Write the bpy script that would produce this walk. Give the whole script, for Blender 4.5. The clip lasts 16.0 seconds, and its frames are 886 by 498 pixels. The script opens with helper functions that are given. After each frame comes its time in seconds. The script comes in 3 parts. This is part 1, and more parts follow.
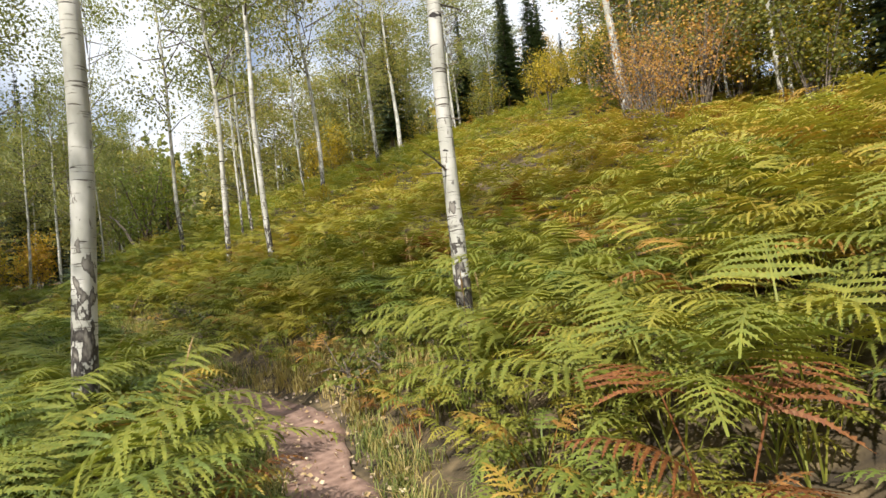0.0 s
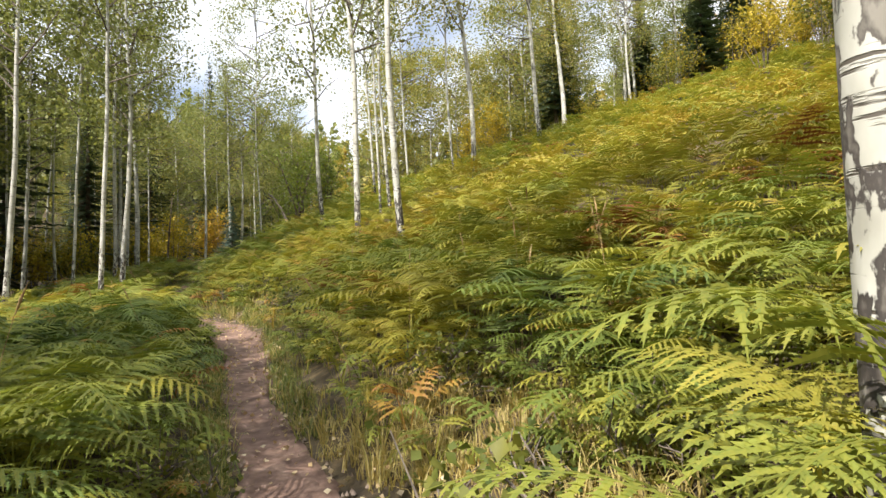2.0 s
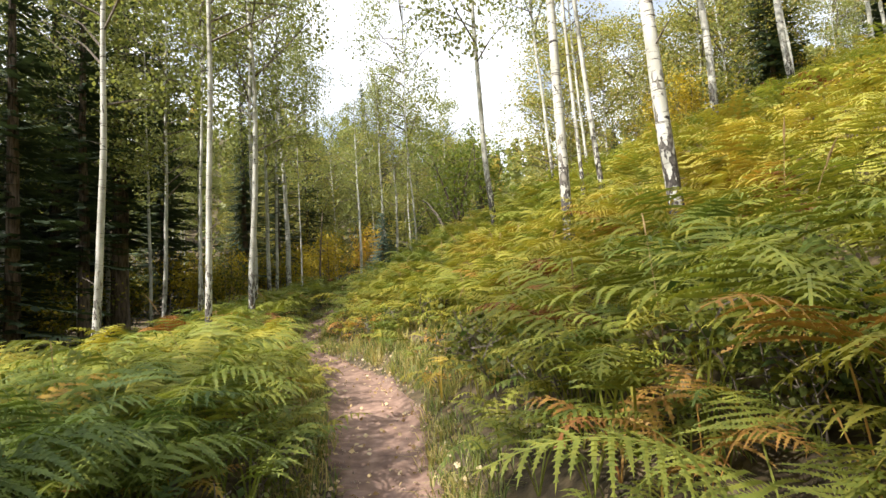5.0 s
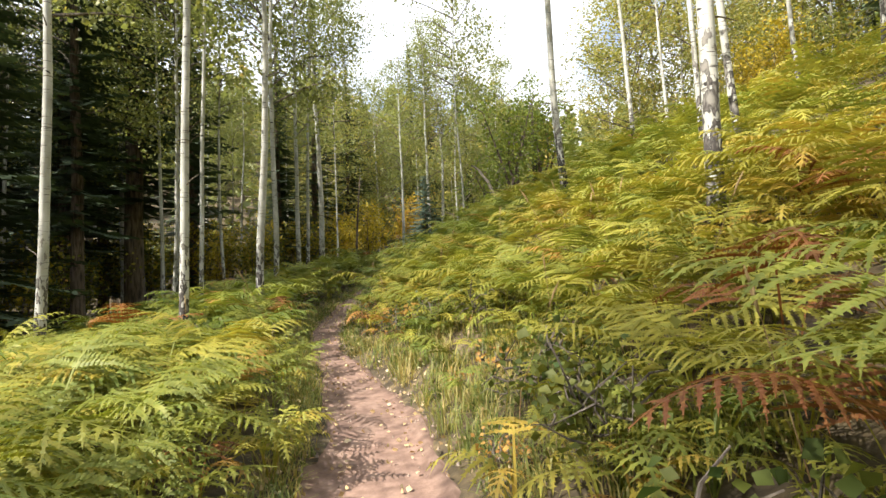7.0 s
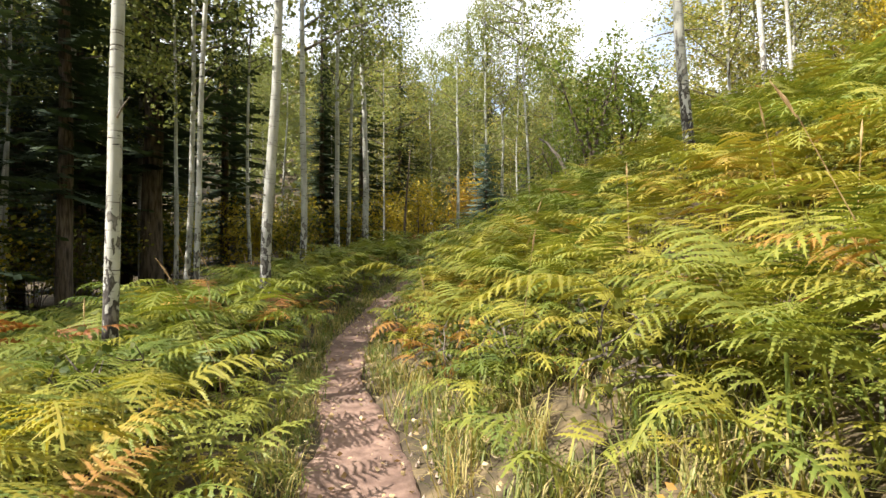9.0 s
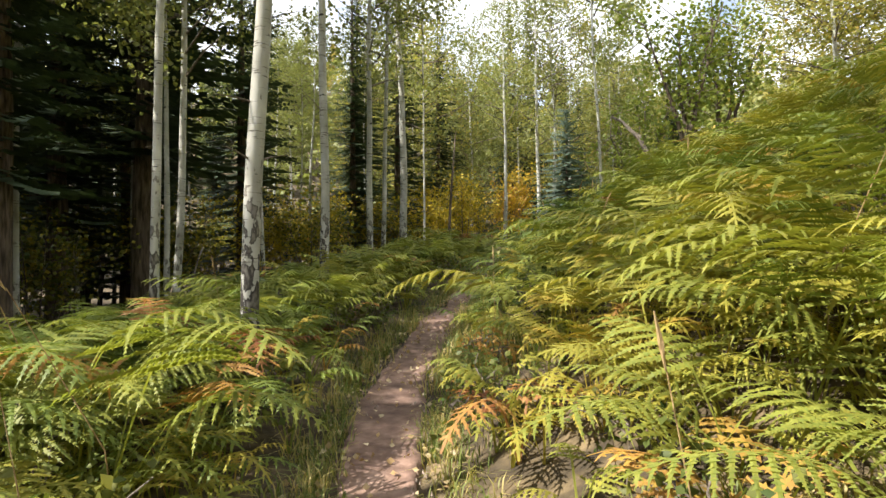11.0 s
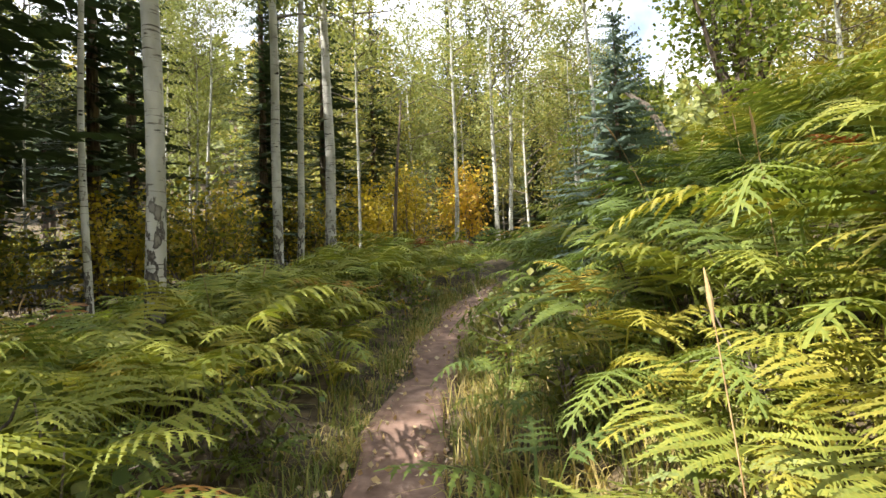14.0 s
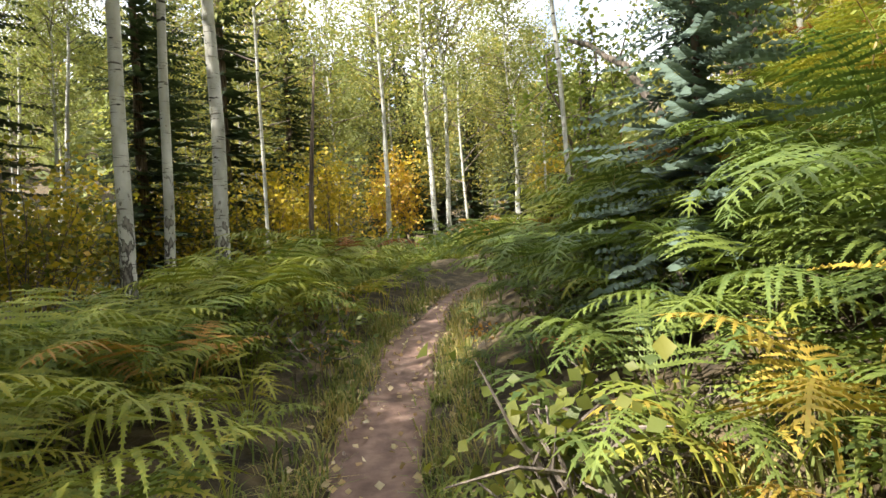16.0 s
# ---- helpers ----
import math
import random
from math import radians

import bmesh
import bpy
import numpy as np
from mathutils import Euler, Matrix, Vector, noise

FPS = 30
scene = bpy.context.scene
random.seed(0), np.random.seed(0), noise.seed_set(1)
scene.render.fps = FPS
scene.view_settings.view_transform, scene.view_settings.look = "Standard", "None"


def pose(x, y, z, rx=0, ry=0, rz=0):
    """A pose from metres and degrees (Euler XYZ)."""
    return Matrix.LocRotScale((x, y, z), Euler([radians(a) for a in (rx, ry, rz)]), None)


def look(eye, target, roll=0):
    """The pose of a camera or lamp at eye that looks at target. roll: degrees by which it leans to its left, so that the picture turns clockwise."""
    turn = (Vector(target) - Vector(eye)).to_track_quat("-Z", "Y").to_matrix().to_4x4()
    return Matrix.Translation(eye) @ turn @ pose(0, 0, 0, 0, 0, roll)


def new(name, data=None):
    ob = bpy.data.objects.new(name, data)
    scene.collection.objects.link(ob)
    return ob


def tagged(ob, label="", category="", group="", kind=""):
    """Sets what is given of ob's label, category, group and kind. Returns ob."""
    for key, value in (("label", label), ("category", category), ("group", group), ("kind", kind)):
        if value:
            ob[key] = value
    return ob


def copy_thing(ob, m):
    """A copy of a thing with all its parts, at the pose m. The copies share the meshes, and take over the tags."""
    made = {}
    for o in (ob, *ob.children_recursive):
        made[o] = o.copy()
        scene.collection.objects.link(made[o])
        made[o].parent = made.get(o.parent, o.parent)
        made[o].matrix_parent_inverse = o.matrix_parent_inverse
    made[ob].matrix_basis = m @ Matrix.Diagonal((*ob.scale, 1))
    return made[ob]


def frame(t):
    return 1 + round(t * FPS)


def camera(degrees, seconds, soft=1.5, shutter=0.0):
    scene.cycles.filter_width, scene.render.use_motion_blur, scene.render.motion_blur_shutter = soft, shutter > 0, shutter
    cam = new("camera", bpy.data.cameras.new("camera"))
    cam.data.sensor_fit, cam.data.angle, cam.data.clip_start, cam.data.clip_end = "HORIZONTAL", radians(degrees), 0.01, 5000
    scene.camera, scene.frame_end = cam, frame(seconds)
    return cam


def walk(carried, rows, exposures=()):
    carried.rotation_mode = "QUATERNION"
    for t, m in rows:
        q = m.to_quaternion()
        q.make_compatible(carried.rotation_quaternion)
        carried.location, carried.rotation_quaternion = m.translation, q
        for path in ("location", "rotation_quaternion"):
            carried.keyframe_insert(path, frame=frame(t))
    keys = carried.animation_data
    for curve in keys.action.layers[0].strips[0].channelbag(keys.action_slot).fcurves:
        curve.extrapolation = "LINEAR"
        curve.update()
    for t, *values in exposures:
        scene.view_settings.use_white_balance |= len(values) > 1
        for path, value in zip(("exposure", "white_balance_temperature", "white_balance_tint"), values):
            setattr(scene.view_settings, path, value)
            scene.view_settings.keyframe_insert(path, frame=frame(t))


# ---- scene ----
cam = camera(78.0, 16.0, soft=1.5, shutter=0.0)
# seconds, eye x, y, z, yaw, pitch, roll
PATH = [
    (0, 1.700, 0.062, 1.400, -32.89, 2.07, 4.89),
    (0.5, 2.139, 0.709, 1.402, -29.58, 2.41, 2.32),
    (1, 2.545, 1.404, 1.436, -25.35, 2.61, 0.45),
    (1.5, 2.842, 2.190, 1.451, -21.74, 2.32, 0.87),
    (2, 3.117, 3.067, 1.416, -16.93, 2.10, 1.37),
    (2.5, 3.242, 4.028, 1.372, -12.25, 2.67, 1.29),
    (3, 3.265, 4.974, 1.311, -7.42, 4.33, 1.48),
    (3.5, 3.095, 5.891, 1.489, -5.10, 4.91, 0.92),
    (4, 3.058, 6.717, 1.446, -3.23, 4.63, 2.19),
    (4.2, 3.066, 7.029, 1.391, -2.34, 4.61, 3.29),
    (6.3, 2.942, 9.916, 1.578, 1.47, 2.57, 2.06),
    (6.5, 2.968, 10.189, 1.587, 2.27, 2.23, 2.48),
    (7, 2.920, 10.883, 1.577, 3.77, 1.68, 2.03),
    (7.5, 2.890, 11.607, 1.613, 5.02, 1.15, 1.36),
    (8, 2.805, 12.324, 1.601, 6.08, 0.61, 0.12),
    (8.5, 2.702, 13.037, 1.620, 7.64, 0.40, 0.10),
    (9, 2.505, 13.664, 1.647, 9.25, 0.25, 0.05),
    (9.2, 2.417, 13.918, 1.669, 9.92, 0.05, -0.05),
    (11.3, 1.353, 17.027, 1.565, 13.48, 1.03, 0.24),
    (11.5, 1.285, 17.317, 1.530, 14.08, 1.27, 0.05),
    (12, 1.050, 17.967, 1.547, 14.93, 1.35, 0.11),
    (12.5, 0.826, 18.619, 1.568, 14.10, 1.44, 0.59),
    (13, 0.601, 19.344, 1.613, 11.72, 1.52, 1.34),
    (13.5, 0.425, 20.057, 1.667, 8.39, 1.75, 1.49),
    (14, 0.294, 20.700, 1.728, 5.78, 1.38, 1.79),
    (14.5, 0.152, 21.307, 1.741, 2.85, 0.41, 2.19),
    (15, 0.044, 21.940, 1.785, 0.98, -0.26, 3.20),
    (15.5, -0.042, 22.572, 1.846, -0.36, 0.09, 3.09),
    (16, -0.020, 23.217, 1.894, -1.68, 0.32, 3.51),
]
EXPOSURES = [(0.0, 0.5), (2.5, 0.9), (4.0, 1.0), (7.0, 1.15), (9.0, 1.2), (12.5, 1.35), (16.0, 1.75)]
walk(cam, [(t, pose(x, y, z, 90 + pitch, roll, yaw)) for t, x, y, z, yaw, pitch, roll in PATH], EXPOSURES)

# ---- light: sun to the walker's left and a little behind, bright sky with thin cloud ----
SUN_AZ, SUN_EL = Vector((-0.84, -0.54)).normalized(), radians(44)
world = bpy.data.worlds.new("sky")
scene.world = world
world.use_nodes = True
wn, wl = world.node_tree.nodes, world.node_tree.links
sky = wn.new("ShaderNodeTexSky")
sky.sky_type, sky.sun_disc = "NISHITA", False
sky.sun_elevation = SUN_EL
sky.sun_rotation = math.atan2(SUN_AZ.x, SUN_AZ.y)
sky.altitude, sky.dust_density = 2500, 1.2
cloud_at = wn.new("ShaderNodeTexCoord")
cloud = wn.new("ShaderNodeTexNoise")
cloud.inputs["Scale"].default_value, cloud.inputs["Detail"].default_value = 3.2, 7
cover = wn.new("ShaderNodeValToRGB")
cover.color_ramp.elements[0].position, cover.color_ramp.elements[1].position = 0.30, 0.52
veil = wn.new("ShaderNodeMix")
veil.data_type = "RGBA"
veil.inputs["B"].default_value = (6.9, 7.2, 7.7, 1)
wl.new(cloud_at.outputs["Generated"], cloud.inputs["Vector"])
wl.new(cloud.outputs["Fac"], cover.inputs["Fac"])
wl.new(cover.outputs["Color"], veil.inputs["Factor"])
wl.new(sky.outputs["Color"], veil.inputs["A"])
wl.new(veil.outputs["Result"], wn["Background"].inputs["Color"])
wn["Background"].inputs["Strength"].default_value = 0.11

sun = new("sun", bpy.data.lights.new("sun", "SUN"))
sun.data.energy, sun.data.angle, sun.data.color = 5.0, radians(0.6), (1.0, 0.94, 0.84)
sun_from = Vector((SUN_AZ.x * math.cos(SUN_EL), SUN_AZ.y * math.cos(SUN_EL), math.sin(SUN_EL)))
sun.matrix_world = look(sun_from * 60, (0, 0, 0))


# ---- materials ----
def material(name, rough=0.8):
    mat = bpy.data.materials.new(name)
    mat.use_nodes = True
    bsdf = mat.node_tree.nodes["Principled BSDF"]
    bsdf.inputs["Roughness"].default_value = rough
    return mat, mat.node_tree.nodes, mat.node_tree.links, bsdf


def noise_node(nodes, links, scale, detail=5, where="Object", stretch=(1, 1, 1)):
    at = nodes.new("ShaderNodeTexCoord")
    m = nodes.new("ShaderNodeMapping")
    m.inputs["Scale"].default_value = stretch
    n = nodes.new("ShaderNodeTexNoise")
    n.inputs["Scale"].default_value, n.inputs["Detail"].default_value = scale, detail
    links.new(at.outputs[where], m.inputs["Vector"])
    links.new(m.outputs["Vector"], n.inputs["Vector"])
    return n


def ramp(nodes, links, source, stops):
    r = nodes.new("ShaderNodeValToRGB")
    el = r.color_ramp.elements
    el[0].position, el[0].color = stops[0][0], (*stops[0][1], 1)
    el[1].position, el[1].color = stops[-1][0], (*stops[-1][1], 1)
    for p, c in stops[1:-1]:
        el.new(p).color = (*c, 1)
    links.new(source, r.inputs["Fac"])
    return r


def blend(nodes, links, kind, fac, a, b):
    m = nodes.new("ShaderNodeMix")
    m.data_type, m.blend_type = "RGBA", kind
    for sock, v in (("Factor", fac), ("A", a), ("B", b)):
        if isinstance(v, (int, float)):
            m.inputs[sock].default_value = v
        elif isinstance(v, tuple):
            m.inputs[sock].default_value = (*v, 1)
        else:
            links.new(v, m.inputs[sock])
    return m.outputs["Result"]


def bump(nodes, links, bsdf, height, strength, distance):
    b = nodes.new("ShaderNodeBump")
    b.inputs["Strength"].default_value, b.inputs["Distance"].default_value = strength, distance
    links.new(height, b.inputs["Height"])
    links.new(b.outputs["Normal"], bsdf.inputs["Normal"])


def leaf_material(name, stops, attribute="tone", through_leaf=0.38, spread=0.12, rough=0.55):
    """Thin leaf: gloss and diffuse on top, light passing through. The tone picks a stage of autumn."""
    mat, n, l, bsdf = material(name, rough)
    tone = n.new("ShaderNodeAttribute")
    tone.attribute_name = attribute
    vary = n.new("ShaderNodeNewGeometry")
    ms = n.new("ShaderNodeMath")
    ms.operation = "MULTIPLY_ADD"
    l.new(vary.outputs["Random Per Island"], ms.inputs[0])
    ms.inputs[1].default_value = spread
    l.new(tone.outputs["Fac"], ms.inputs[2])
    col = ramp(n, l, ms.outputs[0], stops).outputs["Color"]
    blot = noise_node(n, l, 9, 3)
    col = blend(n, l, "MULTIPLY", 0.5, col, ramp(n, l, blot.outputs["Fac"], [(0.3, (0.55, 0.55, 0.5)), (0.65, (1.25, 1.2, 1.1))]).outputs["Color"])
    l.new(col, bsdf.inputs["Base Color"])
    bsdf.inputs["Specular IOR Level"].default_value = 0.35
    glow = n.new("ShaderNodeBsdfTranslucent")
    l.new(blend(n, l, "MULTIPLY", 1.0, col, (1.22, 1.25, 0.72)), glow.inputs["Color"])
    mix = n.new("ShaderNodeMixShader")
    mix.inputs["Fac"].default_value = through_leaf
    l.new(bsdf.outputs["BSDF"], mix.inputs[1])
    l.new(glow.outputs["BSDF"], mix.inputs[2])
    l.new(mix.outputs["Shader"], n["Material Output"].inputs["Surface"])
    return mat


FERN = leaf_material("bracken", [(0.0, (0.08, 0.135, 0.045)), (0.28, (0.20, 0.25, 0.052)), (0.5, (0.37, 0.345, 0.06)),
                                 (0.7, (0.46, 0.33, 0.065)), (0.86, (0.45, 0.235, 0.075)), (1.0, (0.24, 0.09, 0.035))])
ASPEN_LEAF = leaf_material("aspen leaves", [(0.0, (0.17, 0.205, 0.085)), (0.4, (0.30, 0.31, 0.11)), (0.7, (0.46, 0.37, 0.09)), (1.0, (0.55, 0.27, 0.06))], spread=0.3)
SHRUB_LEAF = leaf_material("shrub leaves", [(0.0, (0.05, 0.09, 0.025)), (0.35, (0.22, 0.21, 0.035)), (0.62, (0.60, 0.45, 0.05)), (0.82, (0.62, 0.36, 0.10)), (1.0, (0.30, 0.12, 0.05))], spread=0.16)
NEEDLE = leaf_material("spruce needles", [(0.0, (0.035, 0.055, 0.028)), (0.5, (0.07, 0.10, 0.055)), (1.0, (0.17, 0.24, 0.21))], through_leaf=0.12, spread=0.25, rough=0.7)
GRASS = leaf_material("grass", [(0.0, (0.07, 0.13, 0.03)), (0.5, (0.24, 0.27, 0.08)), (1.0, (0.50, 0.40, 0.17))], spread=0.4)


def make_aspen_bark():
    mat, n, l, bsdf = material("aspen bark", 0.75)
    fine = noise_node(n, l, 5, 6, stretch=(1, 1, 0.5))
    col = ramp(n, l, fine.outputs["Fac"], [(0.3, (0.30, 0.29, 0.245)), (0.5, (0.46, 0.45, 0.40)), (0.7, (0.63, 0.61, 0.57))]).outputs["Color"]
    lines = noise_node(n, l, 3.2, 4, stretch=(1.4, 1.4, 17))
    dark_line = ramp(n, l, lines.outputs["Fac"], [(0.60, (0, 0, 0)), (0.67, (1, 1, 1))]).outputs["Color"]
    col = blend(n, l, "MIX", dark_line, col, (0.09, 0.075, 0.06))
    eyes = noise_node(n, l, 2.3, 2, stretch=(2.2, 2.2, 5))
    eye = ramp(n, l, eyes.outputs["Fac"], [(0.69, (0, 0, 0)), (0.72, (1, 1, 1))]).outputs["Color"]
    col = blend(n, l, "MIX", eye, col, (0.025, 0.02, 0.018))
    # black furrowed bark at the foot of old stems
    at = n.new("ShaderNodeTexCoord")
    xyz = n.new("ShaderNodeSeparateXYZ")
    l.new(at.outputs["Object"], xyz.inputs["Vector"])
    rough = noise_node(n, l, 7, 8, stretch=(2.4, 2.4, 1.1))
    low = n.new("ShaderNodeMath")
    low.operation = "MULTIPLY_ADD"
    l.new(xyz.outputs["Z"], low.inputs[0])
    low.inputs[1].default_value = -0.13
    l.new(rough.outputs["Fac"], low.inputs[2])
    foot = ramp(n, l, low.outputs[0], [(0.34, (0, 0, 0)), (0.37, (1, 1, 1))]).outputs["Color"]
    crack = ramp(n, l, rough.outputs["Fac"], [(0.42, (0.015, 0.013, 0.012)), (0.55, (0.06, 0.05, 0.044)), (0.66, (0.24, 0.22, 0.19))]).outputs["Color"]
    col = blend(n, l, "MIX", foot, col, crack)
    l.new(col, bsdf.inputs["Base Color"])
    h = blend(n, l, "SUBTRACT", 1.0, fine.outputs["Color"], dark_line)
    h = blend(n, l, "MIX", foot, h, rough.outputs["Color"])
    bump(n, l, bsdf, h, 0.6, 0.012)
    return mat


def rough_bark(name, dark, light, stretch=(6, 6, 0.8)):
    mat, n, l, bsdf = material(name, 0.9)
    a = noise_node(n, l, 4, 8, stretch=stretch)
    b = noise_node(n, l, 1.1, 3)
    col = ramp(n, l, a.outputs["Fac"], [(0.35, dark), (0.62, light)]).outputs["Color"]
    col = blend(n, l, "MULTIPLY", 0.6, col, ramp(n, l, b.outputs["Fac"], [(0.3, (0.6, 0.6, 0.62)), (0.7, (1.2, 1.15, 1.05))]).outputs["Color"])
    l.new(col, bsdf.inputs["Base Color"])
    bump(n, l, bsdf, a.outputs["Fac"], 0.9, 0.03)
    return mat


BARK = make_aspen_bark()
SPRUCE_BARK = rough_bark("spruce bark", (0.05, 0.036, 0.028), (0.21, 0.16, 0.125))
TWIG = rough_bark("twig bark", (0.07, 0.055, 0.045), (0.24, 0.2, 0.165), (8, 8, 2))
STEM = rough_bark("dry stems", (0.22, 0.12, 0.05), (0.46, 0.33, 0.16), (9, 9, 1))


def make_soil(name, stops, scale, strength):
    mat, n, l, bsdf = material(name, 0.95)
    a = noise_node(n, l, scale, 9)
    b = noise_node(n, l, scale * 0.12, 4)
    col = ramp(n, l, a.outputs["Fac"], stops).outputs["Color"]
    col = blend(n, l, "MULTIPLY", 0.7, col, ramp(n, l, b.outputs["Fac"], [(0.3, (0.62, 0.6, 0.58)), (0.7, (1.2, 1.18, 1.15))]).outputs["Color"])
    l.new(col, bsdf.inputs["Base Color"])
    grit = noise_node(n, l, scale * 5, 4)
    bump(n, l, bsdf, blend(n, l, "ADD", 0.4, a.outputs["Color"], grit.outputs["Color"]), strength, 0.03)
    return mat


HUMUS = make_soil("forest floor", [(0.3, (0.035, 0.026, 0.016)), (0.5, (0.085, 0.063, 0.034)), (0.68, (0.19, 0.14, 0.075))], 7, 1.0)
TRAIL = make_soil("trodden red earth", [(0.3, (0.13, 0.078, 0.06)), (0.5, (0.225, 0.14, 0.108)), (0.7, (0.33, 0.22, 0.172))], 9, 0.4)
PEBBLE = make_soil("pebbles", [(0.3, (0.24, 0.17, 0.13)), (0.7, (0.45, 0.37, 0.31))], 30, 0.4)
LITTER = leaf_material("fallen leaves", [(0.0, (0.30, 0.17, 0.08)), (0.5, (0.52, 0.38, 0.2)), (1.0, (0.62, 0.52, 0.36))], through_leaf=0.1, spread=0.6)


# ---- the lie of the land ----
def smooth_line(knots, step=0.25, width=1.3):
    ys = np.arange(-60, 140, step)
    v = np.interp(ys, [k[0] for k in knots], [k[1] for k in knots])
    k = np.exp(-0.5 * (np.arange(-20, 21) * step / width) ** 2)
    k /= k.sum()
    return ys, np.convolve(np.pad(v, 20, mode="edge"), k, "valid")


TRAIL_X = smooth_line([(-60, -34), (-20, -12), (0, 1.6), (2, 2.6), (4, 3.1), (5.5, 3.4), (7, 3.1), (9, 2.82), (11, 2.72), (13.5, 2.42), (16, 1.85),
                       (18, 1.02), (20, 0.24), (22, -0.17), (24, -0.36), (26, -0.34), (28, -0.22), (30, 0.1), (32, 0.9), (36, 3.4), (44, 8), (140, 60)], width=0.7)
TRAIL_Z = smooth_line([(-60, -0.6), (0, -0.05), (6.4, 0.0), (9, 0.1), (13, 0.18), (17, 0.27), (20, 0.35), (23.5, 0.5), (25.5, 0.78), (28, 1.05),
                       (33, 1.45), (41, 2.2), (60, 3.2), (140, 6)])


def trail_x(y):
    return np.interp(y, *TRAIL_X)


def ground(x, y):
    """Height of the ground, for numbers or arrays."""
    x, y = np.asarray(x, float), np.asarray(y, float)
    d = x - trail_x(y)
    a = np.clip(np.abs(d) - 0.32, 0, None)
    right = np.interp(y, [5, 12], [0.42, 0.52]) * np.minimum(a, 4) + np.interp(y, [5, 13], [0.27, 0.36]) * np.clip(a - 4, 0, 7) + np.interp(y, [8, 20], [0.12, 0.36]) * np.clip(a - 11, 0, 17) + 0.12 * np.clip(a - 28, 0, None)
    left = 0.22 * (1 - np.exp(-a / 0.6)) - np.interp(y, [6, 16, 22, 28], [0.1, 0.13, 0.22, 0.27]) * np.clip(a - 1.3, 0, 6) + 0.22 * np.clip(a - 34, 0, 70)
    far = 0.3 * np.clip(y - 68, 0, 80) + 0.3 * np.clip(-18 - y, 0, 60)
    swell = 0.06 * np.sin(1.3 * x + 0.7 * y) * np.sin(0.9 * y - 0.5 * x) + 0.03 * np.sin(3.1 * x) * np.sin(2.7 * y)
    return far + np.interp(y, *TRAIL_Z) + np.where(d > 0, right, left) + swell * np.clip(a * 1.5, 0, 1)


# ---- mesh helpers ----
def mesh_from(name, verts, faces, mat, tone=None, smooth=False):
    me = bpy.data.meshes.new(name)
    me.from_pydata([tuple(v) for v in verts], [], [tuple(f) for f in faces])
    me.materials.append(mat)
    if tone is not None:
        at = me.attributes.new("tone", "FLOAT", "POINT")
        at.data.foreach_set("value", np.broadcast_to(np.asarray(tone, np.float32), (len(verts),)).astype(np.float32).copy())
    if smooth:
        me.polygons.foreach_set("use_smooth", np.ones(len(me.polygons), bool))
    me.update()
    return me


def big_mesh(name, verts, tris, mat, tone=None):
    """Triangles from arrays, for what is made of very many small pieces."""
    me = bpy.data.meshes.new(name)
    verts, tris = np.asarray(verts, np.float32), np.asarray(tris, np.int32)
    me.vertices.add(len(verts))
    me.vertices.foreach_set("co", verts.ravel())
    me.loops.add(tris.size)
    me.loops.foreach_set("vertex_index", tris.ravel())
    me.polygons.add(len(tris))
    me.polygons.foreach_set("loop_start", np.arange(0, tris.size, 3, dtype=np.int32))
    me.materials.append(mat)
    if tone is not None:
        at = me.attributes.new("tone", "FLOAT", "POINT")
        at.data.foreach_set("value", np.broadcast_to(np.asarray(tone, np.float32), (len(verts),)).astype(np.float32).copy())
    me.update(calc_edges=True)
    return me


def child(name, me, parent, label=""):
    ob = new(name, me)
    ob.parent = parent
    if label:
        tagged(ob, label)
    return ob


def thing(name, at, label, category, group="", kind=""):
    ob = new(name)
    ob.empty_display_size = 0.2
    ob.matrix_basis = at
    return tagged(ob, label, category, group, kind)


def tube(path, radii, sides=10, rng=None, rugged=0.0, cap=True):
    """Vertices and faces of a bent, tapered stem."""
    verts, faces = [], []
    path = [Vector(p) for p in path]
    for i, (p, r) in enumerate(zip(path, radii)):
        ahead = (path[min(i + 1, len(path) - 1)] - path[max(i - 1, 0)]).normalized()
        side = ahead.cross(Vector((0.31, 0.95, 0.05))).normalized()
        other = ahead.cross(side)
        for k in range(sides):
            a = 2 * math.pi * k / sides
            rr = r * (1 + (rng.uniform(-rugged, rugged) if rng else 0))
            verts.append(p + (side * math.cos(a) + other * math.sin(a)) * rr)
    for i in range(len(path) - 1):
        for k in range(sides):
            a, b = i * sides + k, i * sides + (k + 1) % sides
            faces.append((a, b, b + sides, a + sides))
    if cap:
        faces.append(tuple(range((len(path) - 1) * sides, len(path) * sides)))
    return verts, faces


def join(parts):
    verts, faces = [], []
    for v, f in parts:
        o = len(verts)
        verts += list(v)
        faces += [tuple(i + o for i in face) for face in f]
    return verts, faces


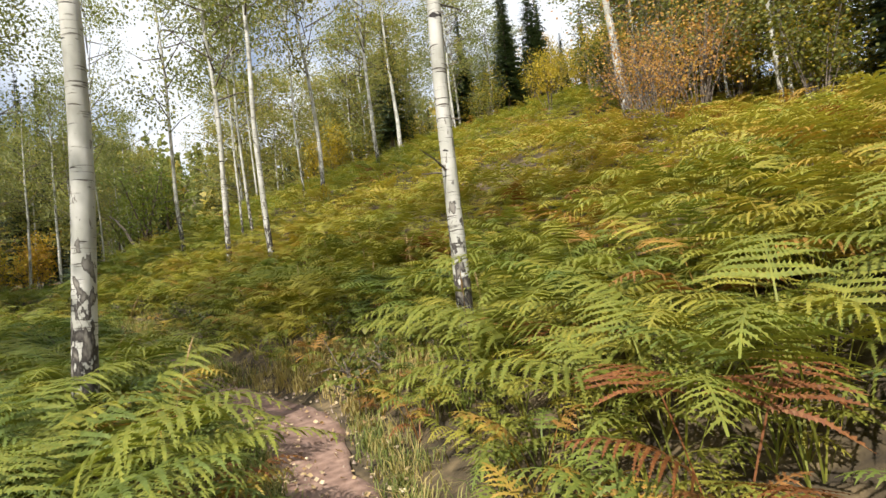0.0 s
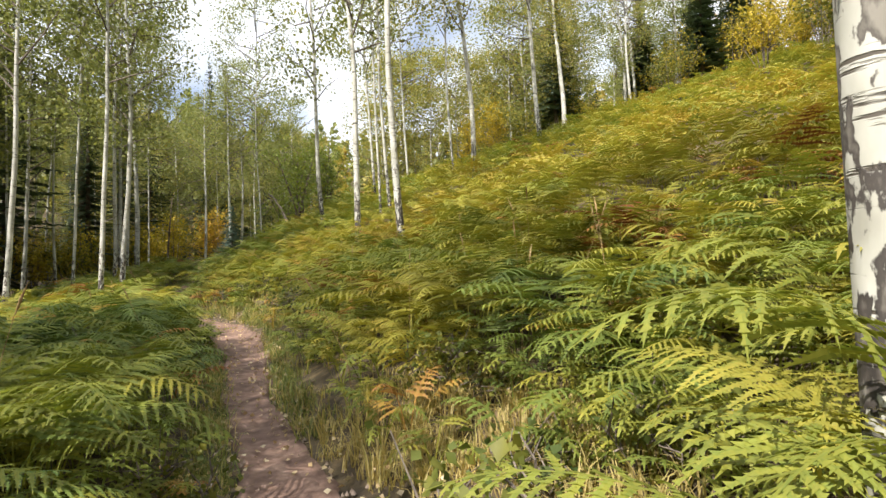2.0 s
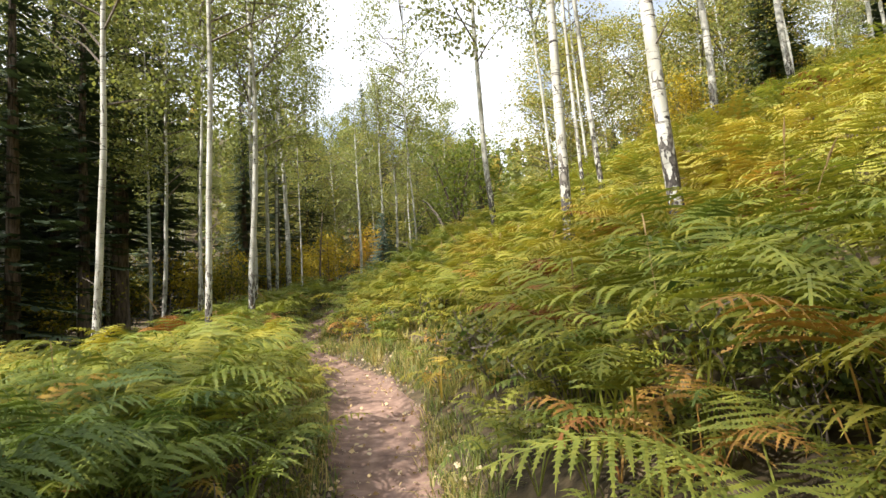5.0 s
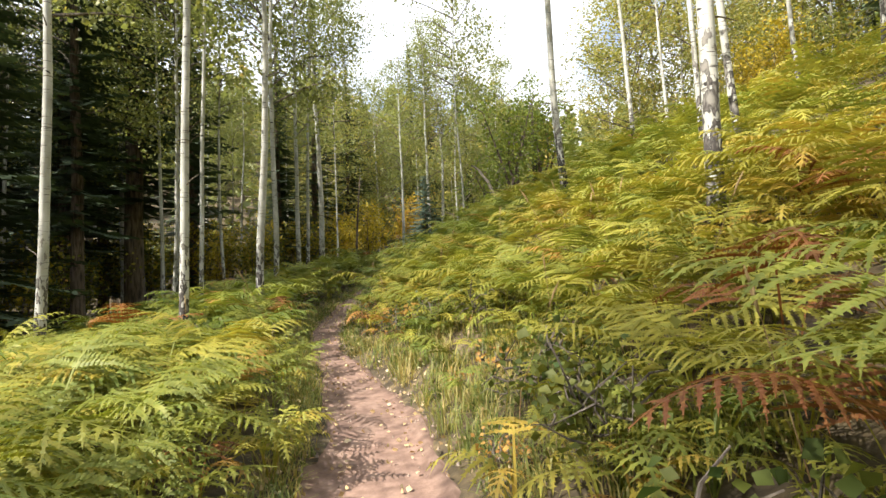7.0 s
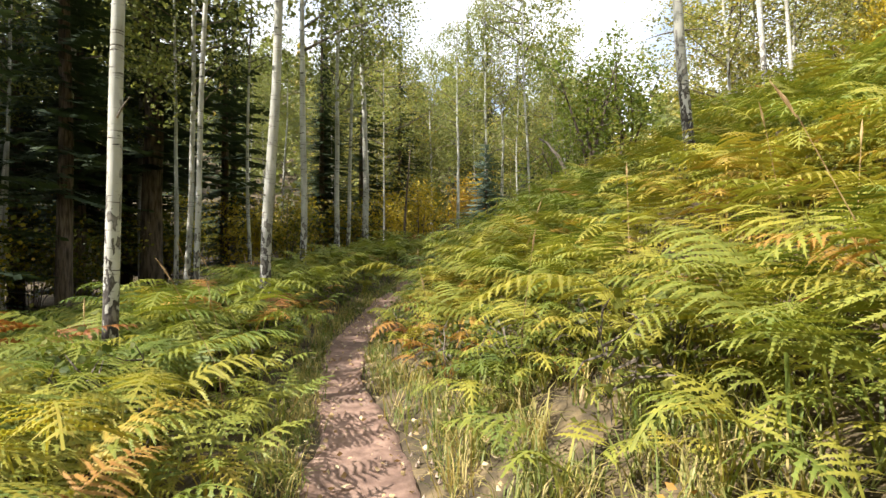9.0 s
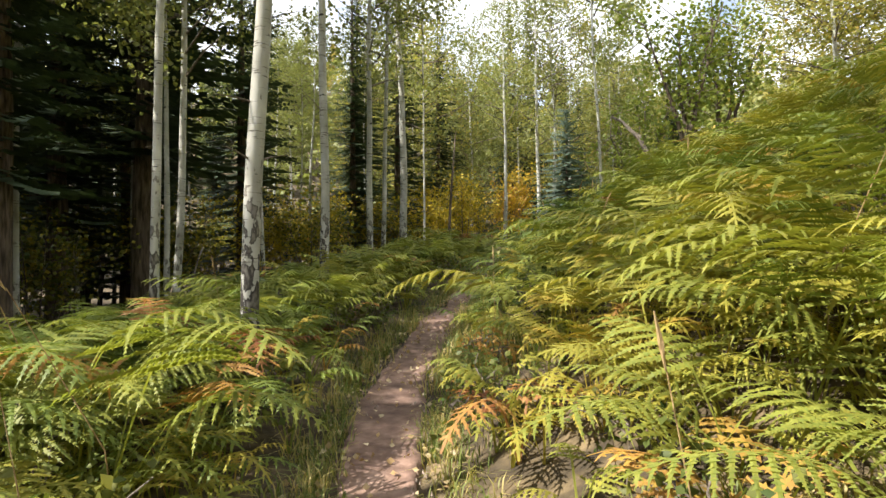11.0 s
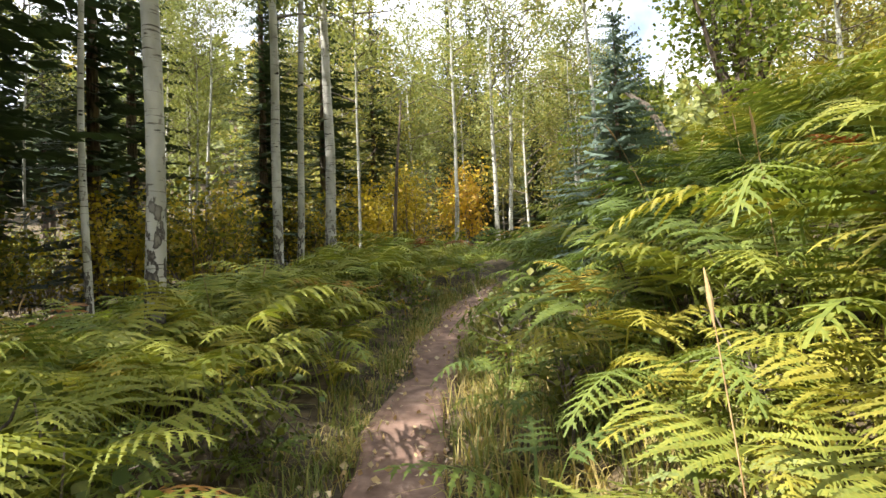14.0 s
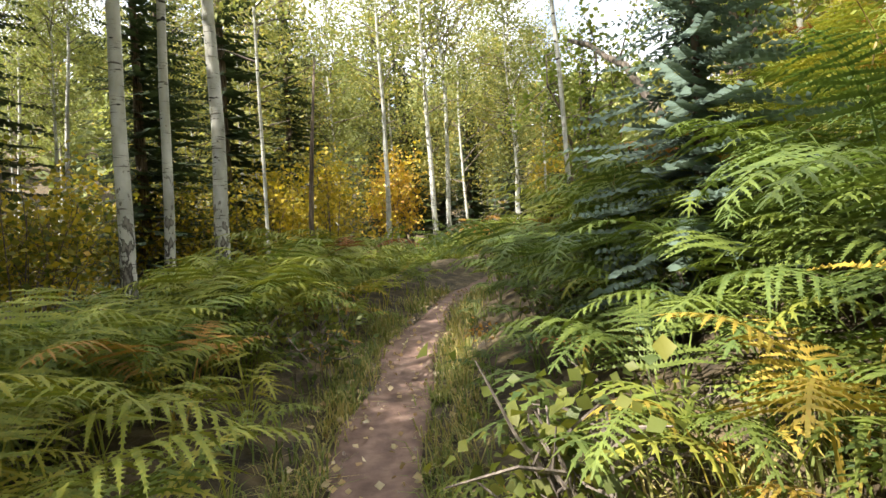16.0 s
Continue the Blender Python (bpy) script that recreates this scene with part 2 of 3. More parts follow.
def leaves(points, size, rng, flat=0.5):
    """Small bent leaves (two triangles each) at the points, turned every way."""
    n = len(points)
    d = rng.normal(size=(n, 3))
    d[:, 2] *= flat
    d /= np.linalg.norm(d, axis=1)[:, None]
    e = np.cross(d, rng.normal(size=(n, 3)))
    e /= np.linalg.norm(e, axis=1)[:, None]
    s = (size * rng.uniform(0.65, 1.3, n))[:, None]
    nrm = np.cross(d, e)
    v = np.stack([points, points + d * s * 0.5 + e * s * 0.42 + nrm * s * 0.12, points + d * s, points + d * s * 0.5 - e * s * 0.42 + nrm * s * 0.12], 1)
    i = np.arange(n)[:, None] * 4
    return v.reshape(-1, 3), np.concatenate([i + [0, 1, 2], i + [0, 2, 3]])


# ---- ground and trail ----
def axis(*spans):
    return np.unique(np.round(np.concatenate([np.arange(a, b, s) for a, b, s in spans]), 3))


gx = axis((-900, -120, 130), (-120, -30, 10), (-30, -8, 1.2), (-8, 10, 0.24), (10, 40, 1.0), (40, 120, 10), (120, 901, 130))
gy = axis((-900, -120, 130), (-120, -20, 10), (-20, -2, 1.2), (-2, 36, 0.24), (36, 70, 1.2), (70, 150, 10), (150, 901, 130))
GX, GY = np.meshgrid(gx, gy)
GZ = ground(GX, GY)
quads = [(j * len(gx) + i, j * len(gx) + i + 1, (j + 1) * len(gx) + i + 1, (j + 1) * len(gx) + i) for j in range(len(gy) - 1) for i in range(len(gx) - 1)]
tagged(new("ground", mesh_from("ground", np.stack([GX, GY, GZ], -1).reshape(-1, 3), quads, HUMUS, smooth=True)),
       "dark forest floor of humus under bracken", "ground", kind="structure")


def half_width(y):
    return np.interp(y, [-20, 0, 4, 6, 7.2, 9, 12, 14, 16.5, 18.5, 21, 30, 34], [0.28, 0.28, 0.33, 0.5, 0.3, 0.25, 0.36, 0.5, 0.46, 0.3, 0.3, 0.24, 0.22])


def build_trail():
    rng = np.random.default_rng(5)
    ys = np.arange(-12, 38, 0.12)
    across = np.linspace(-1, 1, 11)
    wob_l, wob_r = (np.convolve(rng.normal(0, 0.09, len(ys) + 8), np.ones(9) / 5, "valid") for _ in range(2))
    verts = []
    for j, y in enumerate(ys):
        for s in across:
            w = half_width(y) + (wob_l[j] if s < 0 else wob_r[j])
            x = trail_x(y) + s * w
            dip = -0.02 * (1 - s * s) + 0.006 * math.sin(4 * x + 3 * y) * math.sin(5 * y)
            edge = -0.09 if abs(s) > 0.99 else 0.055
            verts.append((x, y, float(ground(x, y)) + edge + dip + rng.uniform(-0.002, 0.002)))
    n = len(across)
    faces = [(j * n + i, j * n + i + 1, (j + 1) * n + i + 1, (j + 1) * n + i) for j in range(len(ys) - 1) for i in range(n - 1)]
    tagged(new("trail", mesh_from("trail", verts, faces, TRAIL, smooth=True)), "narrow trodden footpath of dry reddish earth", "footpath", kind="structure")
    # pebbles and fallen leaves lie on it
    pts = []
    for _ in range(900):
        y = rng.uniform(0, 31)
        s = rng.choice([-1, 1]) * rng.uniform(0.1, 1) ** 0.5
        pts.append((trail_x(y) + s * half_width(y) * 1.05, y))
    verts, faces, base = [], [], 0
    for x, y in pts:
        r, z = rng.uniform(0.006, 0.02), float(ground(x, y)) + 0.05
        ring = [(x + r * math.cos(a) * rng.uniform(0.7, 1.2), y + r * math.sin(a) * rng.uniform(0.7, 1.2), z - 0.02) for a in np.arange(6) * 1.047]
        verts += ring + [(x, y, z + r * 0.5)]
        faces += [(base + k, base + (k + 1) % 6, base + 6) for k in range(6)]
        base += 7
    tagged(new("pebbles", mesh_from("pebbles", verts, faces, PEBBLE)), "small loose reddish pebbles scattered on the footpath", "pebbles", kind="stuff")
    n = 2600
    y = rng.uniform(0, 31, n)
    s = rng.choice([-1, 1], n) * rng.uniform(0.15, 1.7, n)
    x = trail_x(y) + s * half_width(y)
    p = np.stack([x, y, ground(x, y) + 0.055 + rng.uniform(0, 0.012, n)], -1)
    v, t = leaves(p, 0.042, rng, 0.12)
    tagged(new("leaf_litter", big_mesh("leaf_litter", v, t, LITTER, np.repeat(rng.uniform(0, 0.6, n), 4))),
           "pale dry fallen leaves littering the footpath", "leaf litter", kind="stuff")


build_trail()


# ---- bracken ----
def frond_arrays(rng, pairs, lobes, length, stem, lean):
    """One bracken frond: a bare stalk, then an arching triangular blade of paired leaflets, each cut into narrow lobes. Grows from the origin towards +x."""
    verts, tris = [], []
    pitch = length * 0.17 / lobes

    def tri(a, b, c):
        tris.append((len(verts), len(verts) + 1, len(verts) + 2))
        verts.extend((a, b, c))

    side = np.array([0, 1.0, 0])
    down = np.array([0, 0, 1.0])
    # centre line: stalk, then the blade bending over
    pts, ang = [np.zeros(3)], math.radians(rng.uniform(74, 86)) - lean * 0.35
    steps = 4
    for _ in range(steps):
        pts.append(pts[-1] + stem / steps * np.array([math.cos(ang), 0, math.sin(ang)]))
        ang -= 0.07
    foot = len(pts) - 1
    ang = math.radians(rng.uniform(24, 58)) - lean * 0.3
    seg = length / pairs
    droop = rng.uniform(0.75, 1.5) / pairs
    for _ in range(pairs + 1):
        pts.append(pts[-1] + seg * np.array([math.cos(ang), 0, math.sin(ang)]))
        ang -= droop
    w = 0.004 if lobes > 2 else 0.006
    for a, b in zip(pts[:-1], pts[1:]) if lobes > 1 else ():
        tri(a - side * w, a + side * w, b + side * w * 0.8)
        tri(a - side * w, b + side * w * 0.8, b - side * w * 0.8)
    for i in range(pairs):
        p = pts[foot + i + 0] * 0.5 + pts[foot + i + 1] * 0.5
        ahead = pts[foot + i + 1] - pts[foot + i]
        ahead = ahead / np.linalg.norm(ahead)
        up = np.cross(ahead, side)
        u = i / pairs
        for sgn in (-1, 1):
            reach = length * 0.43 * (1 - u) ** 0.85 * rng.uniform(0.8, 1.12) + 0.02
            sweep = 0.3 + 0.35 * u + rng.uniform(-0.1, 0.1)
            out = sgn * side * math.cos(sweep) + ahead * math.sin(sweep) + up * rng.uniform(-0.2, 0.16)
            fall = rng.uniform(0.12, 0.5)
            half = seg * (0.52 if lobes > 1 else 0.5) * (1.1 - 0.3 * u)
            count = max(3, min(round(reach / pitch), 14)) if lobes > 1 else (2 if u < 0.45 else 1)
            if lobes > 1:
                # the leaflet's solid middle, in two bent pieces
                m, e = p + out * reach * 0.55 - down * reach * fall * 0.3, p + out * reach * 1.04 - down * reach * fall * 1.08
                tri(p - ahead * half * 0.4, p + ahead * half * 0.4, m + ahead * half * 0.3)
                tri(p - ahead * half * 0.4, m + ahead * half * 0.3, m - ahead * half * 0.3)
                tri(m - ahead * half * 0.3, m + ahead * half * 0.3, e)
            for k in range(count - (lobes > 1)):
                f0, f1 = k / count, (k + 1) / count
                a = p + out * reach * f0 - down * reach * fall * f0 * f0
                b = p + out * reach * f1 - down * reach * fall * f1 * f1
                wide = half * (1 - f0) ** 0.6 * rng.uniform(0.85, 1.15)
                e = a + (b - a) * (0.8 if lobes > 1 else 1.0)
                mid = a + (b - a) * (0.75 if lobes > 1 else 0.5)
                lift = up * -wide * rng.uniform(-0.1, 0.4)
                tri(a, e, mid + ahead * wide + lift)
                tri(e, a, mid - ahead * wide + lift)
    return np.array(verts), np.array(tris)


def plant_arrays(seed, pairs, lobes, fronds, size):
    rng = np.random.default_rng(seed)
    vs, ts, shift, o = [], [], [], 0
    a0 = rng.uniform(0, 6.28)
    for k in range(fronds):
        v, t = frond_arrays(rng, pairs, lobes, size * rng.uniform(0.38, 0.66), size * rng.uniform(0.34, 0.66), rng.uniform(0, 0.5))
        a = a0 + 6.283 * k / fronds + rng.uniform(-0.5, 0.5)
        c, s = math.cos(a), math.sin(a)
        v = v @ np.array([[c, s, 0], [-s, c, 0], [0, 0, 1]])
        vs.append(v), ts.append(t + o), shift.append(np.full(len(v), rng.normal(0, 0.055)))
        o += len(v)
    return np.concatenate(vs), np.concatenate(ts), np.concatenate(shift)


def autumn(x, y):
    """How far the bracken has turned at a place: green below and in the shade, gold on the open upper slope."""
    d = x - trail_x(y)
    v = 0.28 + 0.17 * noise.noise((x * 0.35, y * 0.35, 3.1)) + 0.14 * noise.noise((x * 1.1, y * 1.1, 7.7))
    if d > 0:
        v += 0.1 * min(d / 3, 1) + float(np.interp(y, [8, 16], [0.17, 0.06])) * max(0, min((d - 4.0) / 5, 1)) + 0.1 * math.exp(-((y - 19.4) / 1.3) ** 2) * (d < 2) - 0.12 * min(1, max(0, (y - 20) / 6)) * (d < 3)
        v += 0.1 * math.exp(-((y - 15.0) / 2.6) ** 2) * (1 if d < 4 else 0.4) - 0.08 * max(0, min((y - 16) / 3, 1))
    else:
        v += 0.16 * math.exp(-((y - 15) / 3.0) ** 2) - 0.05
    return v


def tone_of(x, y, rng):
    v = autumn(x, y) + rng.normal(0, 0.06)
    if rng.random() < 0.03 + 0.07 * (abs(x - trail_x(y)) < 1.3):
        v = rng.uniform(0.62, 0.95)
    return float(min(max(v, 0.0), 0.97))


def bare(x, y, rng):
    """Places with grass and herbs in place of bracken."""
    d = x - trail_x(y)
    if 0 < d < 1.25 and (13.6 < y < 17.0 or 4.6 < y < 6.6):
        return rng.random() < 0.6
    if 0 < d < 1.1 and 20.6 < y < 24.5:
        return rng.random() < 0.4
    return False


def scatter_far_bracken(name, seed, count, region, accept, shapes, low, high, label):
    rng = np.random.default_rng(seed)
    vs, ts, tn, o, made = [], [], [], 0, 0
    while made < count:
        x, y = rng.uniform(*region[0]), rng.uniform(*region[1])
        if not accept(x, y) or bare(x, y, rng):
            continue
        v, t, shift = shapes[rng.integers(len(shapes))]
        a, s = rng.uniform(0, 6.28), rng.uniform(low, high)
        c, n = math.cos(a) * s, math.sin(a) * s
        w = v @ np.array([[c, n, 0], [-n, c, 0], [0, 0, s * rng.uniform(0.85, 1.15)]]) + np.array([x, y, float(ground(x, y)) - 0.02])
        vs.append(w), ts.append(t + o)
        tn.append(np.clip(tone_of(x, y, rng) + shift, 0, 0.97))
        o += len(w)
        made += 1
    ob = new(name, big_mesh(name, np.concatenate(vs), np.concatenate(ts), FERN, np.concatenate(tn)))
    tagged(ob, label, "bracken", kind="stuff")


NEAR = [plant_arrays(30 + k, 12, 6, 5, 1.0) for k in range(6)]
MID = [plant_arrays(40 + k, 11, 3, 5, 1.0) for k in range(8)]
FAR = [plant_arrays(70 + k, 9, 1, 6, 1.1) for k in range(6)]


def to_trail(x, y):
    return x - float(trail_x(y))


scatter_far_bracken("bracken_bank", 10, 640, ((-4, 8), (-0.5, 31)), lambda x, y: (1.55 < to_trail(x, y) < 3.3) or (-2.6 < to_trail(x, y) < -1.1), NEAR, 0.7, 1.15,
                    "dense lobed bracken fronds crowding the bank above the footpath")
scatter_far_bracken("bracken_slope", 11, 1150, ((-5, 9.5), (-1.5, 32)), lambda x, y: (3.0 < to_trail(x, y) < 6.4) or (-4.4 < to_trail(x, y) < -2.3), MID, 0.8, 1.15,
                    "thick green and yellowing bracken covering the bank")
scatter_far_bracken("bracken_hillside", 12, 3000, ((2, 40), (-4, 46)), lambda x, y: to_trail(x, y) > 6 and (x < 24 or y > 10), FAR, 0.6, 1.2,
                    "sunlit golden bracken on the open hillside")
scatter_far_bracken("bracken_forest_edge", 13, 1100, ((-13, 8), (-3, 50)), lambda x, y: (-9 < to_trail(x, y) < -3.6) or (y > 31 and 0.5 < abs(to_trail(x, y)) < 7), FAR, 0.7, 1.0,
                    "low green bracken along the edge of the wood")


LOW = [plant_arrays(50 + k, 8, 2, 4, 0.55) for k in range(6)]
scatter_far_bracken("undergrowth", 14, 2300, ((-3.5, 7.5), (-0.5, 31)), lambda x, y: (0.62 < to_trail(x, y) < 4) or (-3 < to_trail(x, y) < -0.55), LOW, 0.7, 1.3,
                    "short young bracken and seedlings under the taller fronds")


def build_near_bracken():
    """Plants beside the path, each frond a piece of its own."""
    stages = [(0.06, "deep green"), (0.16, "fresh green"), (0.3, "light green"), (0.44, "yellow-green"), (0.6, "golden yellow"), (0.76, "orange-brown"), (0.93, "withered rust-brown")]
    rng = np.random.default_rng(21)
    blades = {}
    for si, (tone, _) in enumerate(stages):
        for k in range(4):
            v, t = frond_arrays(np.random.default_rng(300 + k + 10 * (si % 3)), 14, 6, 0.44 + 0.06 * k, 0.4 + 0.08 * k, 0.12 * k)
            blades[si, k] = big_mesh("frond", v, t, FERN, tone)
    models = {}
    for si, (tone, word) in enumerate(stages):
        for m in range(2):
            fern = thing("bracken_fern", pose(0, 0, -50), f"{word} bracken fern with arching lobed fronds beside the footpath", "fern", "bracken beside the footpath")
            n = 5 if si < 5 else 4
            for k in range(n):
                fr = child("frond", blades[si, int(rng.integers(4))], fern)
                fr.matrix_basis = pose(0, 0, 0, rng.uniform(-8, 8), rng.uniform(-8, 10), 360 * k / n + rng.uniform(-30, 30)) @ Matrix.Scale(rng.uniform(0.8, 1.12), 4)
            models[si, m] = [fern, False]
    made, tries = [], 0
    while len(made) < 420 and tries < 20000:
        tries += 1
        y = rng.uniform(1.0, 31)
        d = rng.choice([-1, 1]) * rng.uniform(0.6, 2.0)
        x = float(trail_x(y)) + d
        if bare(x, y, rng) or any((x - a) ** 2 + (y - b) ** 2 < 0.13 for a, b in made) or abs(x - 1.63) + abs(y - 4.8) < 0.3:
            continue
        if abs(d) < 0.66 + float(half_width(y)) + (float(np.interp(y, [1, 3.6, 4.5, 6.5, 7.2, 13, 15, 17, 19], [0.1, 0.15, 0.5, 0.5, 0.1, 0.15, 0.3, 0.15, 0.08])) if d > 0 else 0.0):
            continue
        made.append((x, y))
        tone = tone_of(x, y, rng)
        si = min(range(len(stages)), key=lambda i: abs(stages[i][0] - tone))
        slot = models[si, int(rng.integers(2))]
        m = pose(x, y, float(ground(x, y)) - 0.01, 0, 0, rng.uniform(0, 360)) @ Matrix.Scale(rng.uniform(0.85, 1.15), 4)
        if slot[1]:
            fern = copy_thing(slot[0], m)
        else:
            fern, slot[1] = slot[0], True
            fern.matrix_basis = m
        fern.matrix_basis = m
    for fern, used in models.values():
        if not used:
            for o in (*fern.children_recursive, fern):
                bpy.data.objects.remove(o)


# ---- trees ----
def aspen_crown(seed, height, radius, n_leaf, size, tone):
    """Boughs and leaves of an aspen's top, from the origin upwards."""
    rng = np.random.default_rng(seed)
    limbs, spots = [], []
    for k in range(30):
        z = height * (0.02 + 0.93 * (k / 30) ** 0.9)
        reach = radius * (0.45 + 0.9 * math.sin(math.pi * min(1, 0.15 + 0.85 * k / 30))) * rng.uniform(0.5, 1.1)
        a, rise = rng.uniform(0, 6.28), rng.uniform(0.25, 0.9)
        tip = np.array([math.cos(a) * reach, math.sin(a) * reach, z + reach * rise])
        root = np.array([0, 0, z])
        mid = (root + tip) / 2 + rng.normal(0, 0.06 * reach, 3)
        limbs.append(tube([root, mid, tip], [0.022, 0.014, 0.004], 4, cap=False))
        for _ in range(3):
            c = root + (tip - root) * rng.uniform(0.45, 1.05) + rng.normal(0, 0.14 * radius, 3)
            spots.append((c, 0.16 * radius + 0.12 * reach))
    pts = []
    for _ in range(n_leaf):
        c, r = spots[rng.integers(len(spots))]
        pts.append(c + rng.normal(0, 0.62 * r, 3) * np.array([1, 1, 0.8]))
    v, t = leaves(np.array(pts), size, rng, 0.6)
    lv, lf = join(limbs)
    tone = np.repeat(np.clip(rng.normal(tone, 0.1, n_leaf), 0, 0.7), 4)
    return mesh_from("branchwork", lv, lf, TWIG), big_mesh("crown", v, t, ASPEN_LEAF, tone)


CROWNS = {tone: [aspen_crown(90 + 7 * k + int(100 * tone), 7.5, 1.45, 5600, 0.082, tone) for k in range(3)] for tone in (0.08, 0.3, 0.62)}


def aspen(x, y, diam, lean_x, height=13.0, bare_to=5.0, tone=0.08, lean_y=0.0, label="", crown_scale=1.0, group="aspens"):
    rng = np.random.default_rng(int(abs(x * 131 + y * 37) * 10))
    z = float(ground(x, y))
    tree = thing("aspen_tree", pose(x, y, z - 0.05), label or "slender pale-barked aspen standing in the bracken", "tree", group)
    rings = 26
    path, radii = [], []
    b1, b2, ph = rng.uniform(-0.09, 0.09), rng.uniform(-0.09, 0.09), rng.uniform(0, 6)
    for i in range(rings):
        u = (i / (rings - 1)) ** 1.25
        h = u * height
        wob = diam * 0.25
        path.append((lean_x * h * (1 - 0.4 * u) + b1 * math.sin(1.1 * h * 0.6 + ph) - b1 * math.sin(ph) + wob * 0.2 * math.sin(h * 2.1 + ph), lean_y * h + b2 * math.sin(0.55 * h + 2 * ph) - b2 * math.sin(2 * ph), h))
        radii.append(diam / 2 * (1 - 0.86 * u) * (1 + 0.35 * math.exp(-h / 0.22)))
    v, f = tube(path, radii, 14, rng, 0.035)
    child("trunk", mesh_from("trunk", v, f, BARK, smooth=True), tree, "pale grey-white bark with black scars")
    # dead snags on the lower stem
    for _ in range(5 if diam > 0.11 else 3):
        k = int(rng.integers(5, 18))
        a, s = rng.uniform(0, 6.28), rng.uniform(0.05, 0.45)
        p = Vector(path[k])
        q = p + Vector((math.cos(a) * s, math.sin(a) * s, s * rng.uniform(-0.2, 0.7)))
        tv, tf = tube([p, (p + q) / 2 + Vector((0, 0, 0.04 * s)), q], [0.012, 0.008, 0.003], 5)
        child("snag", mesh_from("snag", tv, tf, TWIG), tree)
    boughs, crown = CROWNS[tone][int(rng.integers(3))]
    i = min(range(rings), key=lambda j: abs(path[j][2] - bare_to))
    scale = (height - bare_to) / 7.5
    for name, me in (("branchwork", boughs), ("crown", crown)):
        ob = child(name, me, tree, "thin airy crown of small leaves" if name == "crown" else "")
        ob.matrix_basis = Matrix.LocRotScale(Vector(path[i]), Euler((0, 0, rng.uniform(0, 6.28))), (crown_scale * scale ** 0.5, crown_scale * scale ** 0.5, scale))
    return tree


def spruce_meshes(seed, height, radius, gap, tone, start=0.12, per=8, fine=False):
    rng = np.random.default_rng(seed)
    pts, tris, tn = [], [], []
    z = height * start
    while z < height * 0.985:
        u = z / height
        for k in range(per):
            a = 6.283 * k / per + rng.uniform(-0.5, 0.5)
            reach = (radius * (1 - u) ** 0.8 + 0.08) * rng.uniform(0.55, 1.15)
            sag = rng.uniform(0.05, 0.4) if u < 0.75 else rng.uniform(-0.5, 0)
            c, s = math.cos(a), math.sin(a)
            out, side = np.array([c, s, 0]), np.array([-s, c, 0])
            root = np.array([0, 0, z + rng.uniform(-0.5, 0.5) * gap])
            sprays = max(4, int(reach / (0.04 if height < 4 else 0.15 if fine else 0.26)))
            for j in range(sprays):
                f = (j + 0.6) / sprays
                p = root + out * reach * f + np.array([0, 0, -sag * reach * f + 0.25 * sag * reach * f * f * 1.6])
                ln = reach * (0.13 if height < 4 else 0.2 if fine else 0.42) * (1 - 0.6 * f) * rng.uniform(0.7, 1.2) + (0.02 if height < 4 else 0.05)
                w = ln * (0.16 if height < 4 else 0.22)
                for sg in (-1, 1):
                    d = side * sg * 0.85 + out * 0.6 + np.array([0, 0, rng.uniform(-0.35, 0.05)])
                    q = p + d * ln
                    m = (p + q) / 2
                    n0 = len(pts)
                    perp = np.cross(d, np.array([0, 0, 1.0]))
                    pts.extend([p, m + perp * w + [0, 0, 0.02], q, m - perp * w - [0, 0, 0.12 * ln]])
                    tris.extend([(n0, n0 + 1, n0 + 2), (n0, n0 + 2, n0 + 3)])
                    tn.extend([tone + rng.uniform(-0.08, 0.12)] * 4)
                n0 = len(pts)
                pts.extend([p - out * ln * 0.3, p + side * w * 0.5, p + out * ln * 0.8 - np.array([0, 0, 0.05 * ln]), p - side * w * 0.5])
                tris.extend([(n0, n0 + 1, n0 + 2), (n0, n0 + 2, n0 + 3)])
                tn.extend([tone] * 4)
        z += gap * (1.15 - 0.5 * u)
    hs = np.linspace(0, height, 12)
    r0 = 0.012 * height + 0.012
    v, f = tube([(0.02 * math.sin(h), 0.02 * math.cos(1.3 * h), h) for h in hs], [r0 * (1 - 0.94 * h / height) for h in hs], 10, rng, 0.05)
    return mesh_from("trunk", v, f, SPRUCE_BARK, smooth=True), big_mesh("needles", pts, tris, NEEDLE, np.clip(tn, 0, 1))


SPRUCES = [spruce_meshes(500 + k, 15.0 + 2 * k, 2.5 + 0.2 * k, 0.42, 0.18 + 0.07 * (k % 2), (0.1, 0.22, 0.16, 0.05)[k], 8) for k in range(4)]
SPRUCES += [spruce_meshes(540 + k, 15.0 + 2 * k, 2.3 + 0.2 * k, 0.45, 0.2 + 0.07 * (k % 2), (0.1, 0.22, 0.16, 0.05)[k], 9, True) for k in range(4)]


def spruce(x, y, height, kind, label, group="spruce wood", wide=1.0, fine=False):
    tr, nd = SPRUCES[kind + 4 * fine]
    tree = thing("spruce_tree", pose(x, y, float(ground(x, y)) - 0.05, 0, 0, (x * 77 + y * 31) % 360), label, "tree", group)
    s = height / (15.0 + 2 * kind)
    for name, me in (("trunk", tr), ("crown", nd)):
        child(name, me, tree).matrix_basis = Matrix.Diagonal((s * wide, s * wide, s, 1))
    return tree


